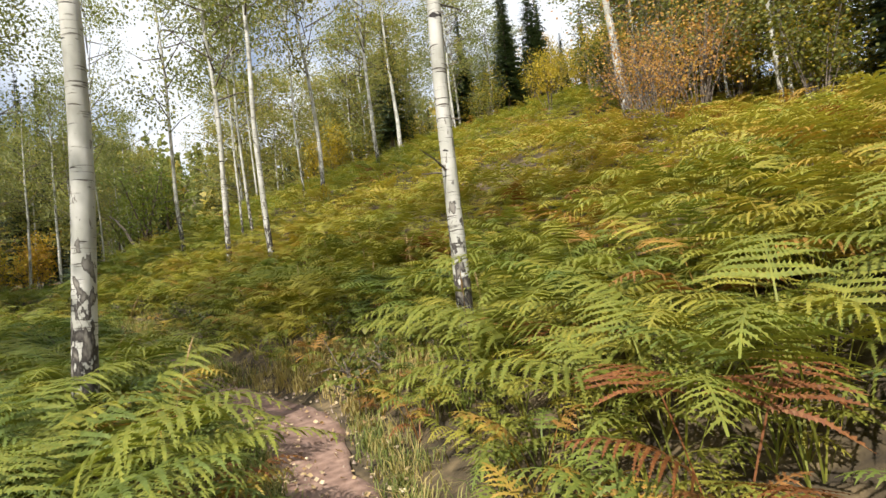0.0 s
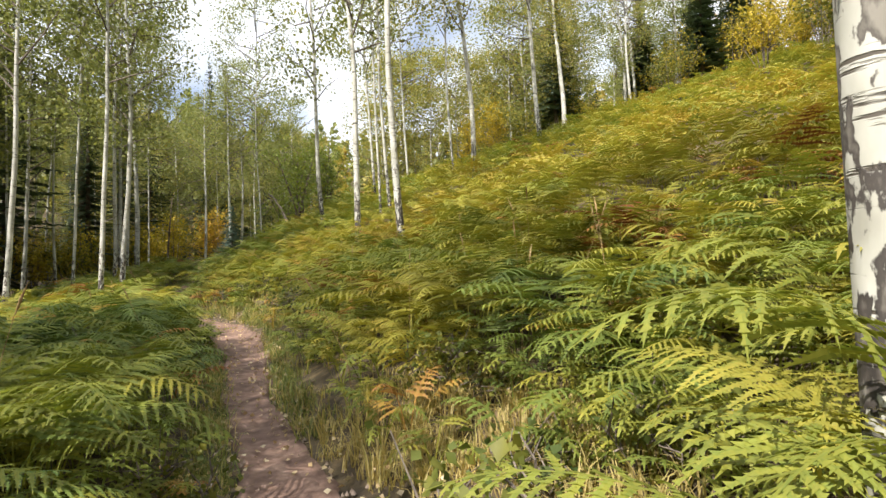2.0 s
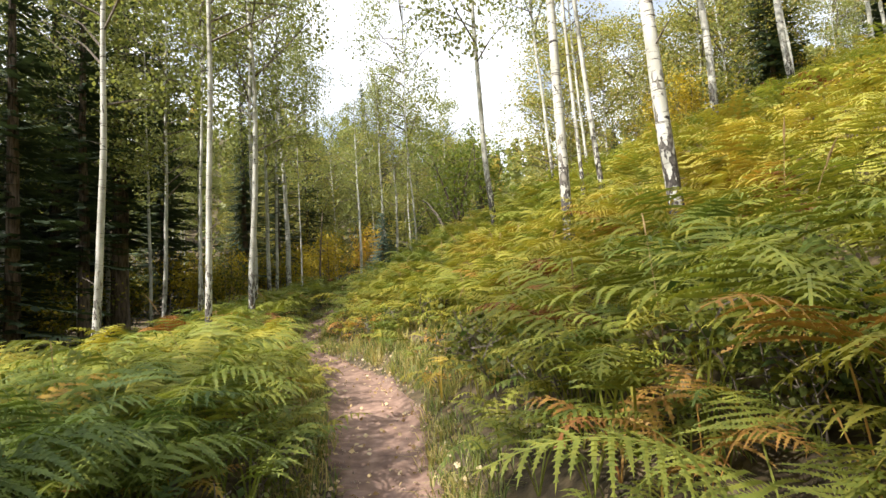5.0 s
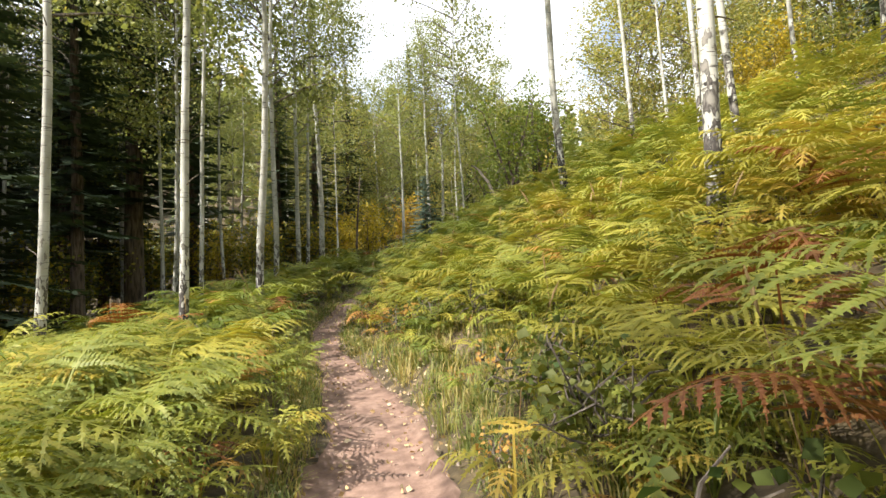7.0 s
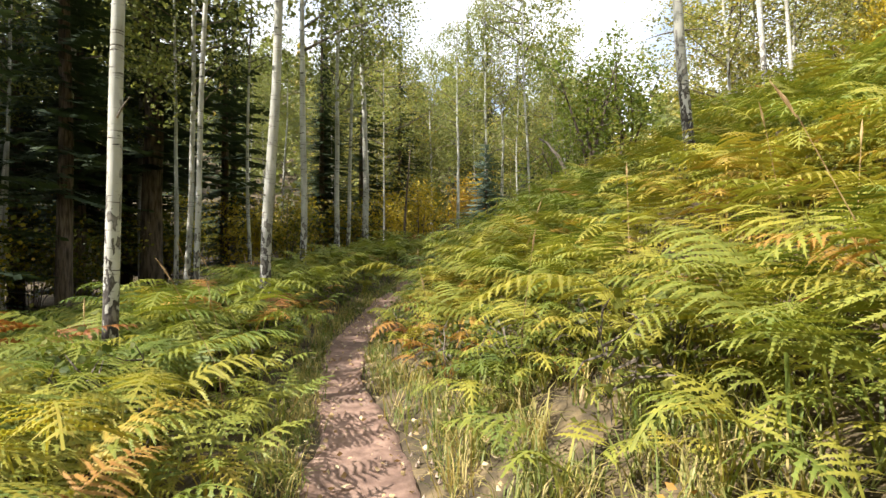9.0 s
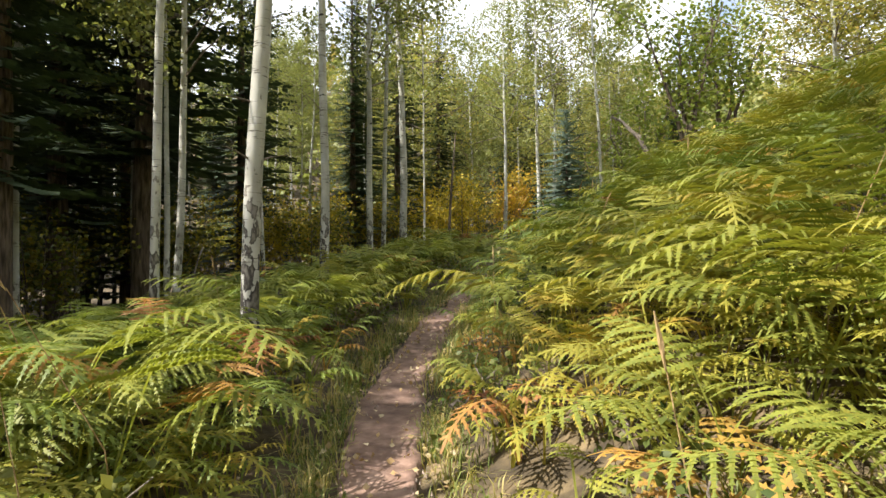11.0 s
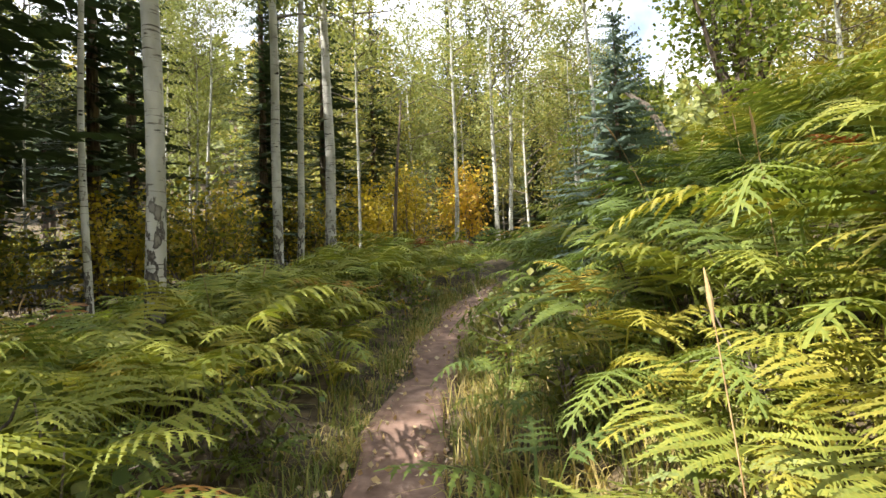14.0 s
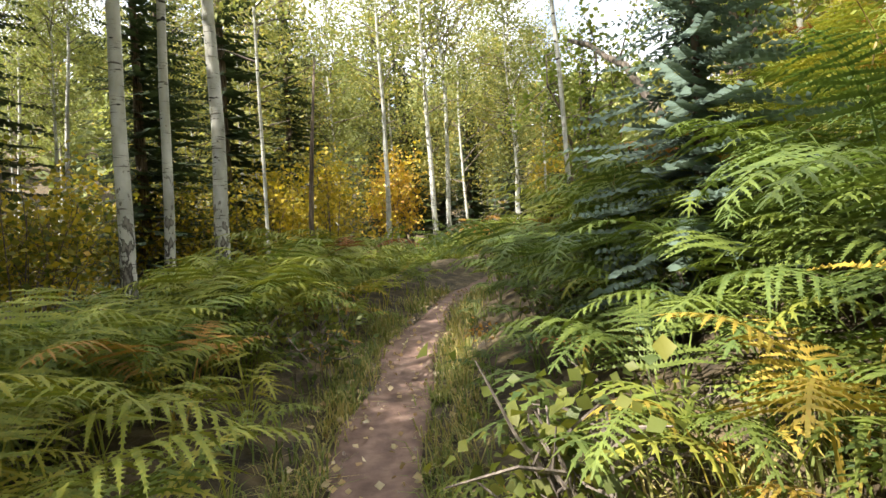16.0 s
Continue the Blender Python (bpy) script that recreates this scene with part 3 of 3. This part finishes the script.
def shrub_meshes(seed, height, spread, n_leaf, size, tone, stems=9, jitter=0.14):
    rng = np.random.default_rng(seed)
    limbs, pts = [], []
    tips = []
    for k in range(stems):
        a, s = rng.uniform(0, 6.28), spread * rng.uniform(0.2, 1)
        h = height * rng.uniform(0.6, 1)
        p0 = np.array([math.cos(a) * 0.12, math.sin(a) * 0.12, 0])
        p3 = np.array([math.cos(a) * s, math.sin(a) * s, h])
        p1 = p0 + (p3 - p0) * 0.4 - np.array([math.cos(a), math.sin(a), 0]) * s * 0.15
        limbs.append(tube([p0, p1, p3], [0.016 * height / 2.5, 0.011 * height / 2.5, 0.003], 5, cap=False))
        for _ in range(5):
            f = rng.uniform(0.3, 0.95)
            b = p1 + (p3 - p1) * f
            e = b + rng.normal(0, 0.28 * spread, 3) + np.array([0, 0, 0.12 * height])
            limbs.append(tube([b, (b + e) / 2 + rng.normal(0, 0.02, 3), e], [0.006, 0.004, 0.002], 4, cap=False))
            tips.append((b, e))
    for _ in range(n_leaf):
        b, e = tips[rng.integers(len(tips))]
        pts.append(b + (e - b) * rng.uniform(0.2, 1.1) + rng.normal(0, 0.09 * spread + 0.03, 3))
    v, t = leaves(np.array(pts), size, rng, 0.5)
    lv, lf = join(limbs)
    return mesh_from("stemwork", lv, lf, TWIG), big_mesh("foliage", v, t, SHRUB_LEAF, np.repeat(np.clip(rng.normal(tone, jitter, n_leaf), 0, 0.8), 4))


def shrub(name, meshes, x, y, scale, label, category="shrub", group="", sink=0.03):
    ob = thing(name, pose(x, y, float(ground(x, y)) - sink, 0, 0, (x * 91 + y * 53) % 360), label, category, group)
    for part_name, me in zip(("stemwork", "foliage"), meshes):
        child(part_name, me, ob).matrix_basis = Matrix.Scale(scale, 4)
    return ob


# aspens on the bracken slope: x, y, diameter, lean across
SLOPE_ASPENS = [(4.38, 3.88, 0.15, -0.012), (4.95, 15.6, 0.15, -0.06), (5.5, 13.45, 0.15, -0.05), (9.3, 19.6, 0.17, -0.07), (6.15, 17.7, 0.10, -0.05),
                (6.0, 18.4, 0.08, -0.04), (4.65, 21.5, 0.15, -0.06), (9.5, 22.2, 0.10, -0.05), (13.5, 23.0, 0.2, -0.07), (19.9, 32.1, 0.32, -0.07),
                (26.4, 35.2, 0.26, -0.04), (27.4, 35.4, 0.22, -0.04), (17.3, 11.8, 0.31, -0.1), (7.06, 25.25, 0.12, -0.06), (9.6, 30, 0.12, -0.04)]
for x, y, d, lean in SLOPE_ASPENS:
    aspen(x, y, d, lean, height=13 + (x * 7) % 3, bare_to=4.6 + (y * 3) % 1.5, tone=0.3 if x > 9 else 0.08, lean_y=0.02, label="white-barked aspen with black scars rising from the bracken slope", group="aspens on the slope")
# aspens beside the path and at the wood's edge
EDGE_ASPENS = [(1.63, 4.8, 0.18, 0.0), (-0.78, 17.5, 0.12, 0.02), (-1.08, 20.6, 0.155, 0.015), (-2.25, 24.5, 0.15, 0.02), (-3.2, 29.1, 0.17, 0.015),
               (-3.15, 29.9, 0.13, 0.045), (-3.05, 31.5, 0.24, -0.03), (-3.0, 33.6, 0.08, 0.005), (0.34, 41, 0.2, -0.02), (-1.2, 40.8, 0.2, 0.0),
               (0.9, 43, 0.2, -0.01), (-2.5, 21.2, 0.095, 0.04), (-2.65, 17.4, 0.14, 0.05), (-6.4, 23, 0.14, 0.03), (-8, 27, 0.18, 0.02), (2.4, 32.3, 0.09, -0.02)]
for x, y, d, lean in EDGE_ASPENS:
    aspen(x, y, d, lean, height=13 + (y * 5) % 3, bare_to=4.4 + (y * 7) % 1.6, lean_y=0.0, label="straight grey-white aspen with a black scarred foot at the wood's edge", group="aspens at the wood's edge")

# unseen aspens (and spruces, listed below) added beside the first bends to shade the path
for x, y, d, lean in ((-3.6, 3.9, 0.16, 0.02), (-5.2, 7.3, 0.18, 0.01), (-6.8, 1.5, 0.17, 0.02)):
    aspen(x, y, d, lean, height=13.5, bare_to=5.2, label="unseen tall grey aspen added to shade the first bends", crown_scale=1.2, group="aspens at the wood's edge")

# ---- the wood: spruces to the left of the path ----
SPRUCE_AT = [(-7.4, 26.7, 19, 1, 1.3), (-9.2, 26.2, 17, 2, 1.1), (-8.5, 20.5, 16, 1, 1.0), (-5.4, 38.5, 15, 0, 1.0),
             (-12, 23.5, 17, 3, 1.1), (-13.5, 28.5, 20, 1, 1.0), (-5.3, 45.5, 15, 3, 0.9), (-14.5, 16, 15, 3, 1.1), (-11.8, 21, 16, 3, 1.1), (-12.6, 25.6, 18, 3, 1.1), (-10.2, 29.2, 16, 0, 1.0), (-13, 30.5, 17, 3, 1.0), (-9.2, 14.5, 17, 0, 1.0), (-10.5, 18.5, 17, 2, 1.0), (-7.9, 17.9, 13, 3, 0.9),
             # the three with y under 5 are unseen, added to shade the first bends
             (-6.0, 4.0, 13, 0, 1.0), (-8.2, 3.6, 17, 2, 1.0), (-5.9, 22.4, 14, 1, 0.9), (-10.6, 1.0, 16, 1, 1.0), (-5.6, 19.6, 13, 0, 1.0), (-8.2, 31.5, 14, 0, 1.0), (-6.2, 35.5, 13, 3, 1.0),
             (-10.5, 36, 16, 2, 1.0), (-7.8, 40, 14, 3, 1.0)]
for x, y, h, k, w in SPRUCE_AT:
    spruce(x, y, h, k, "tall dark spruce with drooping boughs in the shaded wood", wide=w, fine=True)
rng = np.random.default_rng(33)
for _ in range(26):
    y = rng.uniform(12, 62)
    x = rng.uniform(-36, -14.5 - 0.45 * max(0, y - 30))
    spruce(x, y, rng.uniform(13, 21), int(rng.integers(4)), "dark spruce deep in the shaded wood")
for x, y, h, w in ((-2.9, 60, 20.5, 0.75), (-1.5, 61, 21, 0.75), (1.2, 62, 17.5, 0.8), (4.5, 52, 11, 0.9), (2.2, 49, 10, 0.9), (-0.8, 54, 12, 1), (8, 56, 12, 1), (6.5, 44.5, 8, 1.0), (-7, 58, 16, 1)):
    spruce(x, y, h, int(x * 3) % 4, "spire-topped dark spruce beyond the path's end", "spruces beyond the path", w)
for _ in range(14):
    x = rng.uniform(14, 46)
    y = rng.uniform(34, 62)
    spruce(x, y, rng.uniform(9, 14), int(rng.integers(4)), "dark spruce among aspens above the slope", "spruces above the slope")

for _ in range(18):
    y = rng.uniform(-9, 34)
    x = float(trail_x(y)) + 17 + max(0, y - 8) * 0.35 + rng.uniform(0, 13)
    spruce(x, y, rng.uniform(6, 11), int(rng.integers(4)), "dark spruce among aspens above the slope", "spruces above the slope")

# more aspens: at the end of the path, inside the wood and along the crest
for _ in range(21):
    x, y = rng.uniform(-9, 9), rng.uniform(45, 66)
    if -4.2 < x < 0.4:
        x += 5.5
    aspen(x, y, rng.uniform(0.12, 0.2), rng.uniform(-0.03, 0.03), rng.uniform(10, 15), rng.uniform(2, 4.5), (0.08, 0.3, 0.3)[int(rng.integers(3))],
          label="slim green-leaved aspen in the thicket beyond the path", crown_scale=1.25, group="aspens beyond the path")
for _ in range(20):
    x, y = rng.uniform(-14, -4.6), rng.uniform(24, 46)
    aspen(x, y, rng.uniform(0.07, 0.16), rng.uniform(-0.03, 0.05), rng.uniform(10, 14), rng.uniform(4, 6.5), 0.08, label="thin grey aspen stem inside the shaded wood", group="aspens in the wood")
made = 0
while made < 64:
    x, y = rng.uniform(9, 46), rng.uniform(-14, 60)
    d = x - float(trail_x(y))
    if d < 8 or (y < 33 and d < 15 + max(0, y - 8) * 0.35):
        continue
    made += 1
    aspen(x, y, rng.uniform(0.14, 0.24), rng.uniform(-0.07, 0.0), rng.uniform(8, 13), rng.uniform(1.2, 4), (0.08, 0.08, 0.3, 0.62)[int(rng.integers(4))],
          label="leafy aspen turning yellow along the crest of the slope", crown_scale=1.4, group="aspens along the crest")

for _ in range(26):
    x, y = rng.uniform(5, 27), rng.uniform(36, 60)
    if x - float(trail_x(y)) < 3:
        x -= 16
    aspen(x, y, rng.uniform(0.12, 0.2), rng.uniform(-0.05, 0.02), rng.uniform(10, 14), rng.uniform(1.2, 3), (0.08, 0.3, 0.3)[int(rng.integers(3))],
          label="leafy aspen in the woods behind the bracken slope", crown_scale=1.5, group="aspens behind the slope")

# the close wood that stands behind the crest of the first slope
for _ in range(46):
    y = rng.uniform(-8, 15)
    x = float(trail_x(y)) + 16.5 + max(0, y - 8) * 0.35 + rng.uniform(0, 12)
    aspen(x, y, rng.uniform(0.12, 0.26), rng.uniform(-0.08, 0.0), rng.uniform(9, 14), rng.uniform(0.8, 3), (0.08, 0.08, 0.3)[int(rng.integers(3))],
          label="leafy aspen in the close wood above the slope", crown_scale=1.7, group="aspens along the crest")

# young blue-green spruce beside the path
tr, nd = spruce_meshes(620, 2.6, 0.85, 0.12, 0.62, 0.08, 12)
sapling = thing("spruce_sapling", pose(1.46, 26.1, float(ground(1.46, 26.1)) - 0.03), "young blue-green spruce growing out of the bracken bank", "tree")
child("trunk", tr, sapling), child("crown", nd, sapling)

# oak on the bank: leaning dark stems and a bright green crown
def oak(x, y, seed, height, label):
    r = np.random.default_rng(seed)
    ob = thing("oak_tree", pose(x, y, float(ground(x, y)) - 0.05), label, "tree", "small oaks on the bank")
    tips = []
    for k in range(5):
        a = r.uniform(0, 6.28)
        s, h = r.uniform(0.4, 1.5), height * r.uniform(0.75, 1.0)
        path = [(0.15 * math.cos(a), 0.15 * math.sin(a), 0)]
        for j in range(1, 7):
            u = j / 6
            path.append((math.cos(a) * s * u ** 1.4 + r.normal(0, 0.07), math.sin(a) * s * u ** 1.4 + r.normal(0, 0.07), h * u))
        v, f = tube(path, [0.075 * (1 - 0.85 * j / 6) for j in range(7)], 8, r, 0.08)
        child("trunk", mesh_from("trunk", v, f, SPRUCE_BARK, smooth=True), ob, "dark crooked stem")
        for _ in range(9):
            b = np.array(path[int(r.integers(3, 7))])
            e = b + r.normal(0, 0.55, 3) + np.array([0, 0, 0.25])
            tips.append((b, e))
    limbs = join([tube([b, (b + e) / 2 + r.normal(0, 0.04, 3), e], [0.016, 0.01, 0.004], 5, cap=False) for b, e in tips])
    child("branchwork", mesh_from("branchwork", *limbs, TWIG), ob)
    pts = np.array([b + (e - b) * r.uniform(0.3, 1.15) + r.normal(0, 0.2, 3) for b, e in (tips[i] for i in r.integers(len(tips), size=2600))])
    v, t = leaves(pts, 0.11, r, 0.5)
    child("crown", big_mesh("crown", v, t, FERN, np.repeat(np.clip(r.normal(0.2, 0.06, 2600), 0, 1), 4)), ob, "bright green lobed leaves")


oak(4.2, 30.0, 71, 4.6, "small oak with several dark leaning stems and bright green leaves")
oak(5.6, 32.5, 72, 5.0, "small green-leaved oak among dead boughs on the bank")
oak(3.6, 35.5, 73, 5.5, "small green-leaved oak at the end of the bank")

# fallen pole leaning out of the oak, and dead boughs
def dead_pole(points, radius, label, name="dead_log"):
    r = np.random.default_rng(int(abs(points[0][0]) * 100))
    path = [Vector(a).lerp(Vector(b), u) for a, b in zip(points[:-1], points[1:]) for u in (0, 0.33, 0.66)] + [Vector(points[-1])]
    path = [p + Vector(r.normal(0, radius * 0.25, 3)) for p in path]
    o = path[0].copy()
    v, f = tube([p - o for p in path], [radius * (1 - 0.55 * i / (len(path) - 1)) for i in range(len(path))], 9, r, 0.08)
    ob = new(name, mesh_from(name, v, f, TWIG, smooth=True))
    ob.location = o
    return tagged(ob, label, "log", "dead wood")


dead_pole([(4.1, 31.3, float(ground(4.1, 31.3)) + 0.05), (3.4, 32.0, 4.75), (2.78, 33, 5.6)], 0.08, "bare grey dead trunk leaning out of the oak")
dead_pole([(-4.6, 24.3, float(ground(-4.6, 24.3))), (-5.0, 25.0, float(ground(-5, 25)) + 0.9), (-5.2, 25.6, float(ground(-5, 25)) + 1.6)], 0.03, "thin broken pole leaning in the wood")
dead_pole([(-3.4, 22.9, float(ground(-3.4, 22.9)) + 0.06), (-2.7, 23.2, float(ground(-2.7, 23.2)) + 0.12)], 0.07, "short grey fallen log lying in the bracken")

# dark burnt stem by the bend of the path
v, f = tube([(0, 0, 0), (0.03, 0, 0.6), (-0.02, 0.02, 1.4), (0.06, 0, 2.6), (0.2, 0, 4.2)], [0.06, 0.055, 0.045, 0.035, 0.015], 9, np.random.default_rng(3), 0.1)
stem = thing("dead_sapling", pose(-1.92, 32.5, float(ground(-1.92, 32.5)) - 0.05), "thin dark dead sapling standing by the path's bend", "tree")
child("trunk", mesh_from("trunk", v, f, SPRUCE_BARK, smooth=True), stem)

# far wooded hillsides that close the valley
def far_woods():
    r = np.random.default_rng(77)
    vs, ts, tn, o = [], [], [], 0
    for k in range(420):
        if k % 2:
            x, y = r.uniform(-85, -37), r.uniform(-30, 90)
        else:
            x, y = r.uniform(-50, 70), r.uniform(68, 110)
        h, n = r.uniform(9, 15), 150
        u = r.uniform(0.02, 1, n) ** 0.8
        slim = r.uniform(0.14, 0.24)
        a = r.uniform(0, 6.28, n)
        rad = h * slim * (1 - u) ** 0.7 * r.uniform(0.3, 1, n)
        p = np.stack([x + np.cos(a) * rad, y + np.sin(a) * rad, float(ground(x, y)) + u * h], -1)
        v, t = leaves(p, 0.95, r, 0.6)
        vs.append(v), ts.append(t + o)
        tn.append(np.full(len(v), r.choice([0.02, 0.1, 0.25, 0.5], p=[0.4, 0.3, 0.2, 0.1])))
        o += len(v)
    tagged(new("far_woods", big_mesh("far_woods", np.concatenate(vs), np.concatenate(ts), ASPEN_LEAF, np.concatenate(tn))),
           "mixed green and yellowing woods on the far hillsides", "woods", kind="stuff")


far_woods()

# ---- shrubs ----
UNDER = [shrub_meshes(800 + k, 2.9, 1.15, 1500, 0.09, 0.16 + 0.09 * (k % 3), 12) for k in range(4)]
GOLD = [shrub_meshes(820 + k, 3.6, 1.2, 1500, 0.1, 0.45 + 0.16 * k, 9, 0.06) for k in range(2)]
RUST = shrub_meshes(840, 3.2, 1.6, 1500, 0.07, 0.78, 26, 0.06)
n = 0
while n < 78:
    x, y = rng.uniform(-19, -4.6), rng.uniform(12, 50)
    if x > -5.2 and y < 24:
        continue
    n += 1
    shrub("understorey_shrub", UNDER[int(rng.integers(4))], x, y, rng.uniform(0.7, 1.25), "tall yellow-green shrub turning in the shade of the wood", group="shrubs in the wood")
for x, y, k, s in ((-3.4, 36.5, 0, 1.0), (-2.6, 38.2, 0, 1.1), (-4.2, 39.5, 0, 1.1), (-1.6, 44.0, 1, 1.25), (-0.7, 45.5, 1, 1.4), (-3.3, 43, 0, 1.2), (-5.0, 41, 0, 1.0), (6.5, 50, 0, 1.4), (-5.6, 31.5, 0, 0.85), (-6.9, 30.4, 0, 0.9), (-7.6, 33.0, 0, 0.95)):
    shrub("autumn_shrub", GOLD[k], x, y, s, ("bright yellow" if k == 0 else "orange-gold") + " leafed young aspen thicket at the edge of the wood", group="golden thicket")
for x, y, s in ((15.8, 10.4, 1.2), (17.2, 9.3, 1.3), (14.9, 9.0, 0.9)):
    shrub("rust_shrub", RUST, x, y, s, "dense rust-brown shrub of many thin stems on the upper slope", group="rusty shrubs")
for _ in range(230):
    x, y = rng.uniform(8, 36), rng.uniform(-12, 56)
    if x - float(trail_x(y)) < 10 + 0.2 * abs(y - 30) or (y < 33 and x - float(trail_x(y)) < 15 + max(0, y - 8) * 0.35):
        continue
    pick = UNDER[int(rng.integers(4))] if rng.random() < 0.6 else GOLD[0]
    shrub("crest_shrub", pick, x, y, rng.uniform(0.8, 1.4), "green and yellow shrub along the crest of the slope", group="shrubs along the crest")

# low herbs and seedlings beside the path
HERB = [shrub_meshes(860 + k, 0.45, 0.3, 260, 0.042, 0.02 + 0.04 * k, 7, 0.04) for k in range(3)]
RED = shrub_meshes(870, 0.3, 0.16, 60, 0.034, 0.82, 4, 0.05)
n = 0
while n < 60:
    y = rng.uniform(3, 30)
    d = rng.choice([-1, 1]) * rng.uniform(0.5, 1.7)
    if not (d > 0 and (20 < y < 28 or 13 < y < 18)) and rng.random() < 0.6:
        continue
    n += 1
    shrub("low_shrub", HERB[int(rng.integers(3))], float(trail_x(y)) + d + math.copysign(0.12, d), y, rng.uniform(0.8, 1.4), "low dark green broad-leaved shrub beside the footpath", "plant", "low shrubs by the path")
for _ in range(14):
    y = rng.uniform(13, 28)
    shrub("red_seedling", RED, float(trail_x(y)) + rng.uniform(0.5, 1.6), y, rng.uniform(0.7, 1.2), "small seedling with orange-red autumn leaves beside the footpath", "plant", "red seedlings")

# ---- grass along the path ----
def build_grass():
    r = np.random.default_rng(55)
    vs, ts, tn, o = [], [], [], 0
    for _ in range(4200):
        y = r.uniform(1, 31)
        side = r.choice([-1, 1])
        patch = (13 < y < 18.5 or 4.8 < y < 7.6 or 20.5 < y < 25) and side > 0
        d = side * (float(half_width(y)) + (r.uniform(0.02, 1.2) if patch else abs(r.normal(0.08, 0.14))))
        x = float(trail_x(y)) + d
        if not patch and r.random() < 0.35:
            continue
        z = float(ground(x, y))
        tone = r.uniform(0.6, 1.0) if patch and y < 8 else r.uniform(0.05, 0.9) ** 1.3
        tall = r.uniform(0.1, 0.3) * (1.15 if patch else 0.75)
        for _ in range(16 if patch else 11):
            a, lean, h = r.uniform(0, 6.28), r.uniform(0.25, 1.3), tall * r.uniform(0.5, 1.2)
            b = np.array([x + r.normal(0, 0.05), y + r.normal(0, 0.05), z - 0.01])
            out = np.array([math.cos(a), math.sin(a), 0])
            sd = np.array([-out[1], out[0], 0]) * 0.0045
            m, e = b + out * lean * h * 0.35 + [0, 0, h * 0.65], b + out * lean * h + [0, 0, h * (1 - 0.3 * lean)]
            vs.extend([b - sd, b + sd, m + sd * 0.8, m - sd * 0.8, e])
            ts.extend([(o, o + 1, o + 2), (o, o + 2, o + 3), (o + 3, o + 2, o + 4)])
            tn.extend([tone] * 5)
            o += 5
    tagged(new("grass", big_mesh("grass", vs, ts, GRASS, tn)), "green and straw-coloured grass along the footpath", "grass", kind="stuff")


build_grass()


# tall dry grass stalks with seed heads
def build_stalks():
    r = np.random.default_rng(56)
    models = []
    for k in range(3):
        h = 0.85 + 0.12 * k
        bend = 0.12 + 0.1 * k
        v, f = tube([(0, 0, 0), (bend * 0.2, 0, h * 0.5), (bend, 0, h)], [0.0028, 0.0022, 0.0014], 5)
        hv, hf = tube([(bend, 0, h - 0.01), (bend * 1.1, 0, h + 0.05), (bend * 1.25, 0, h + 0.12)], [0.002, 0.007, 0.0015], 6)
        models.append((mesh_from("stalk", v, f, STEM), mesh_from("seed_head", hv, hf, STEM)))
    for _ in range(60):
        y = r.uniform(2, 29)
        d = r.choice([-1, 1, 1]) * r.uniform(0.65, 2.6)
        x = float(trail_x(y)) + d
        ob = thing("dry_grass_stalk", pose(x, y, float(ground(x, y)) - 0.01, 0, 0, r.uniform(0, 360)), "tall straw-coloured grass stalk with a seed head", "grass", "dry grass stalks")
        for name, me in zip(("stalk", "seed_head"), models[int(r.integers(3))]):
            child(name, me, ob)


build_stalks()
build_near_bracken()
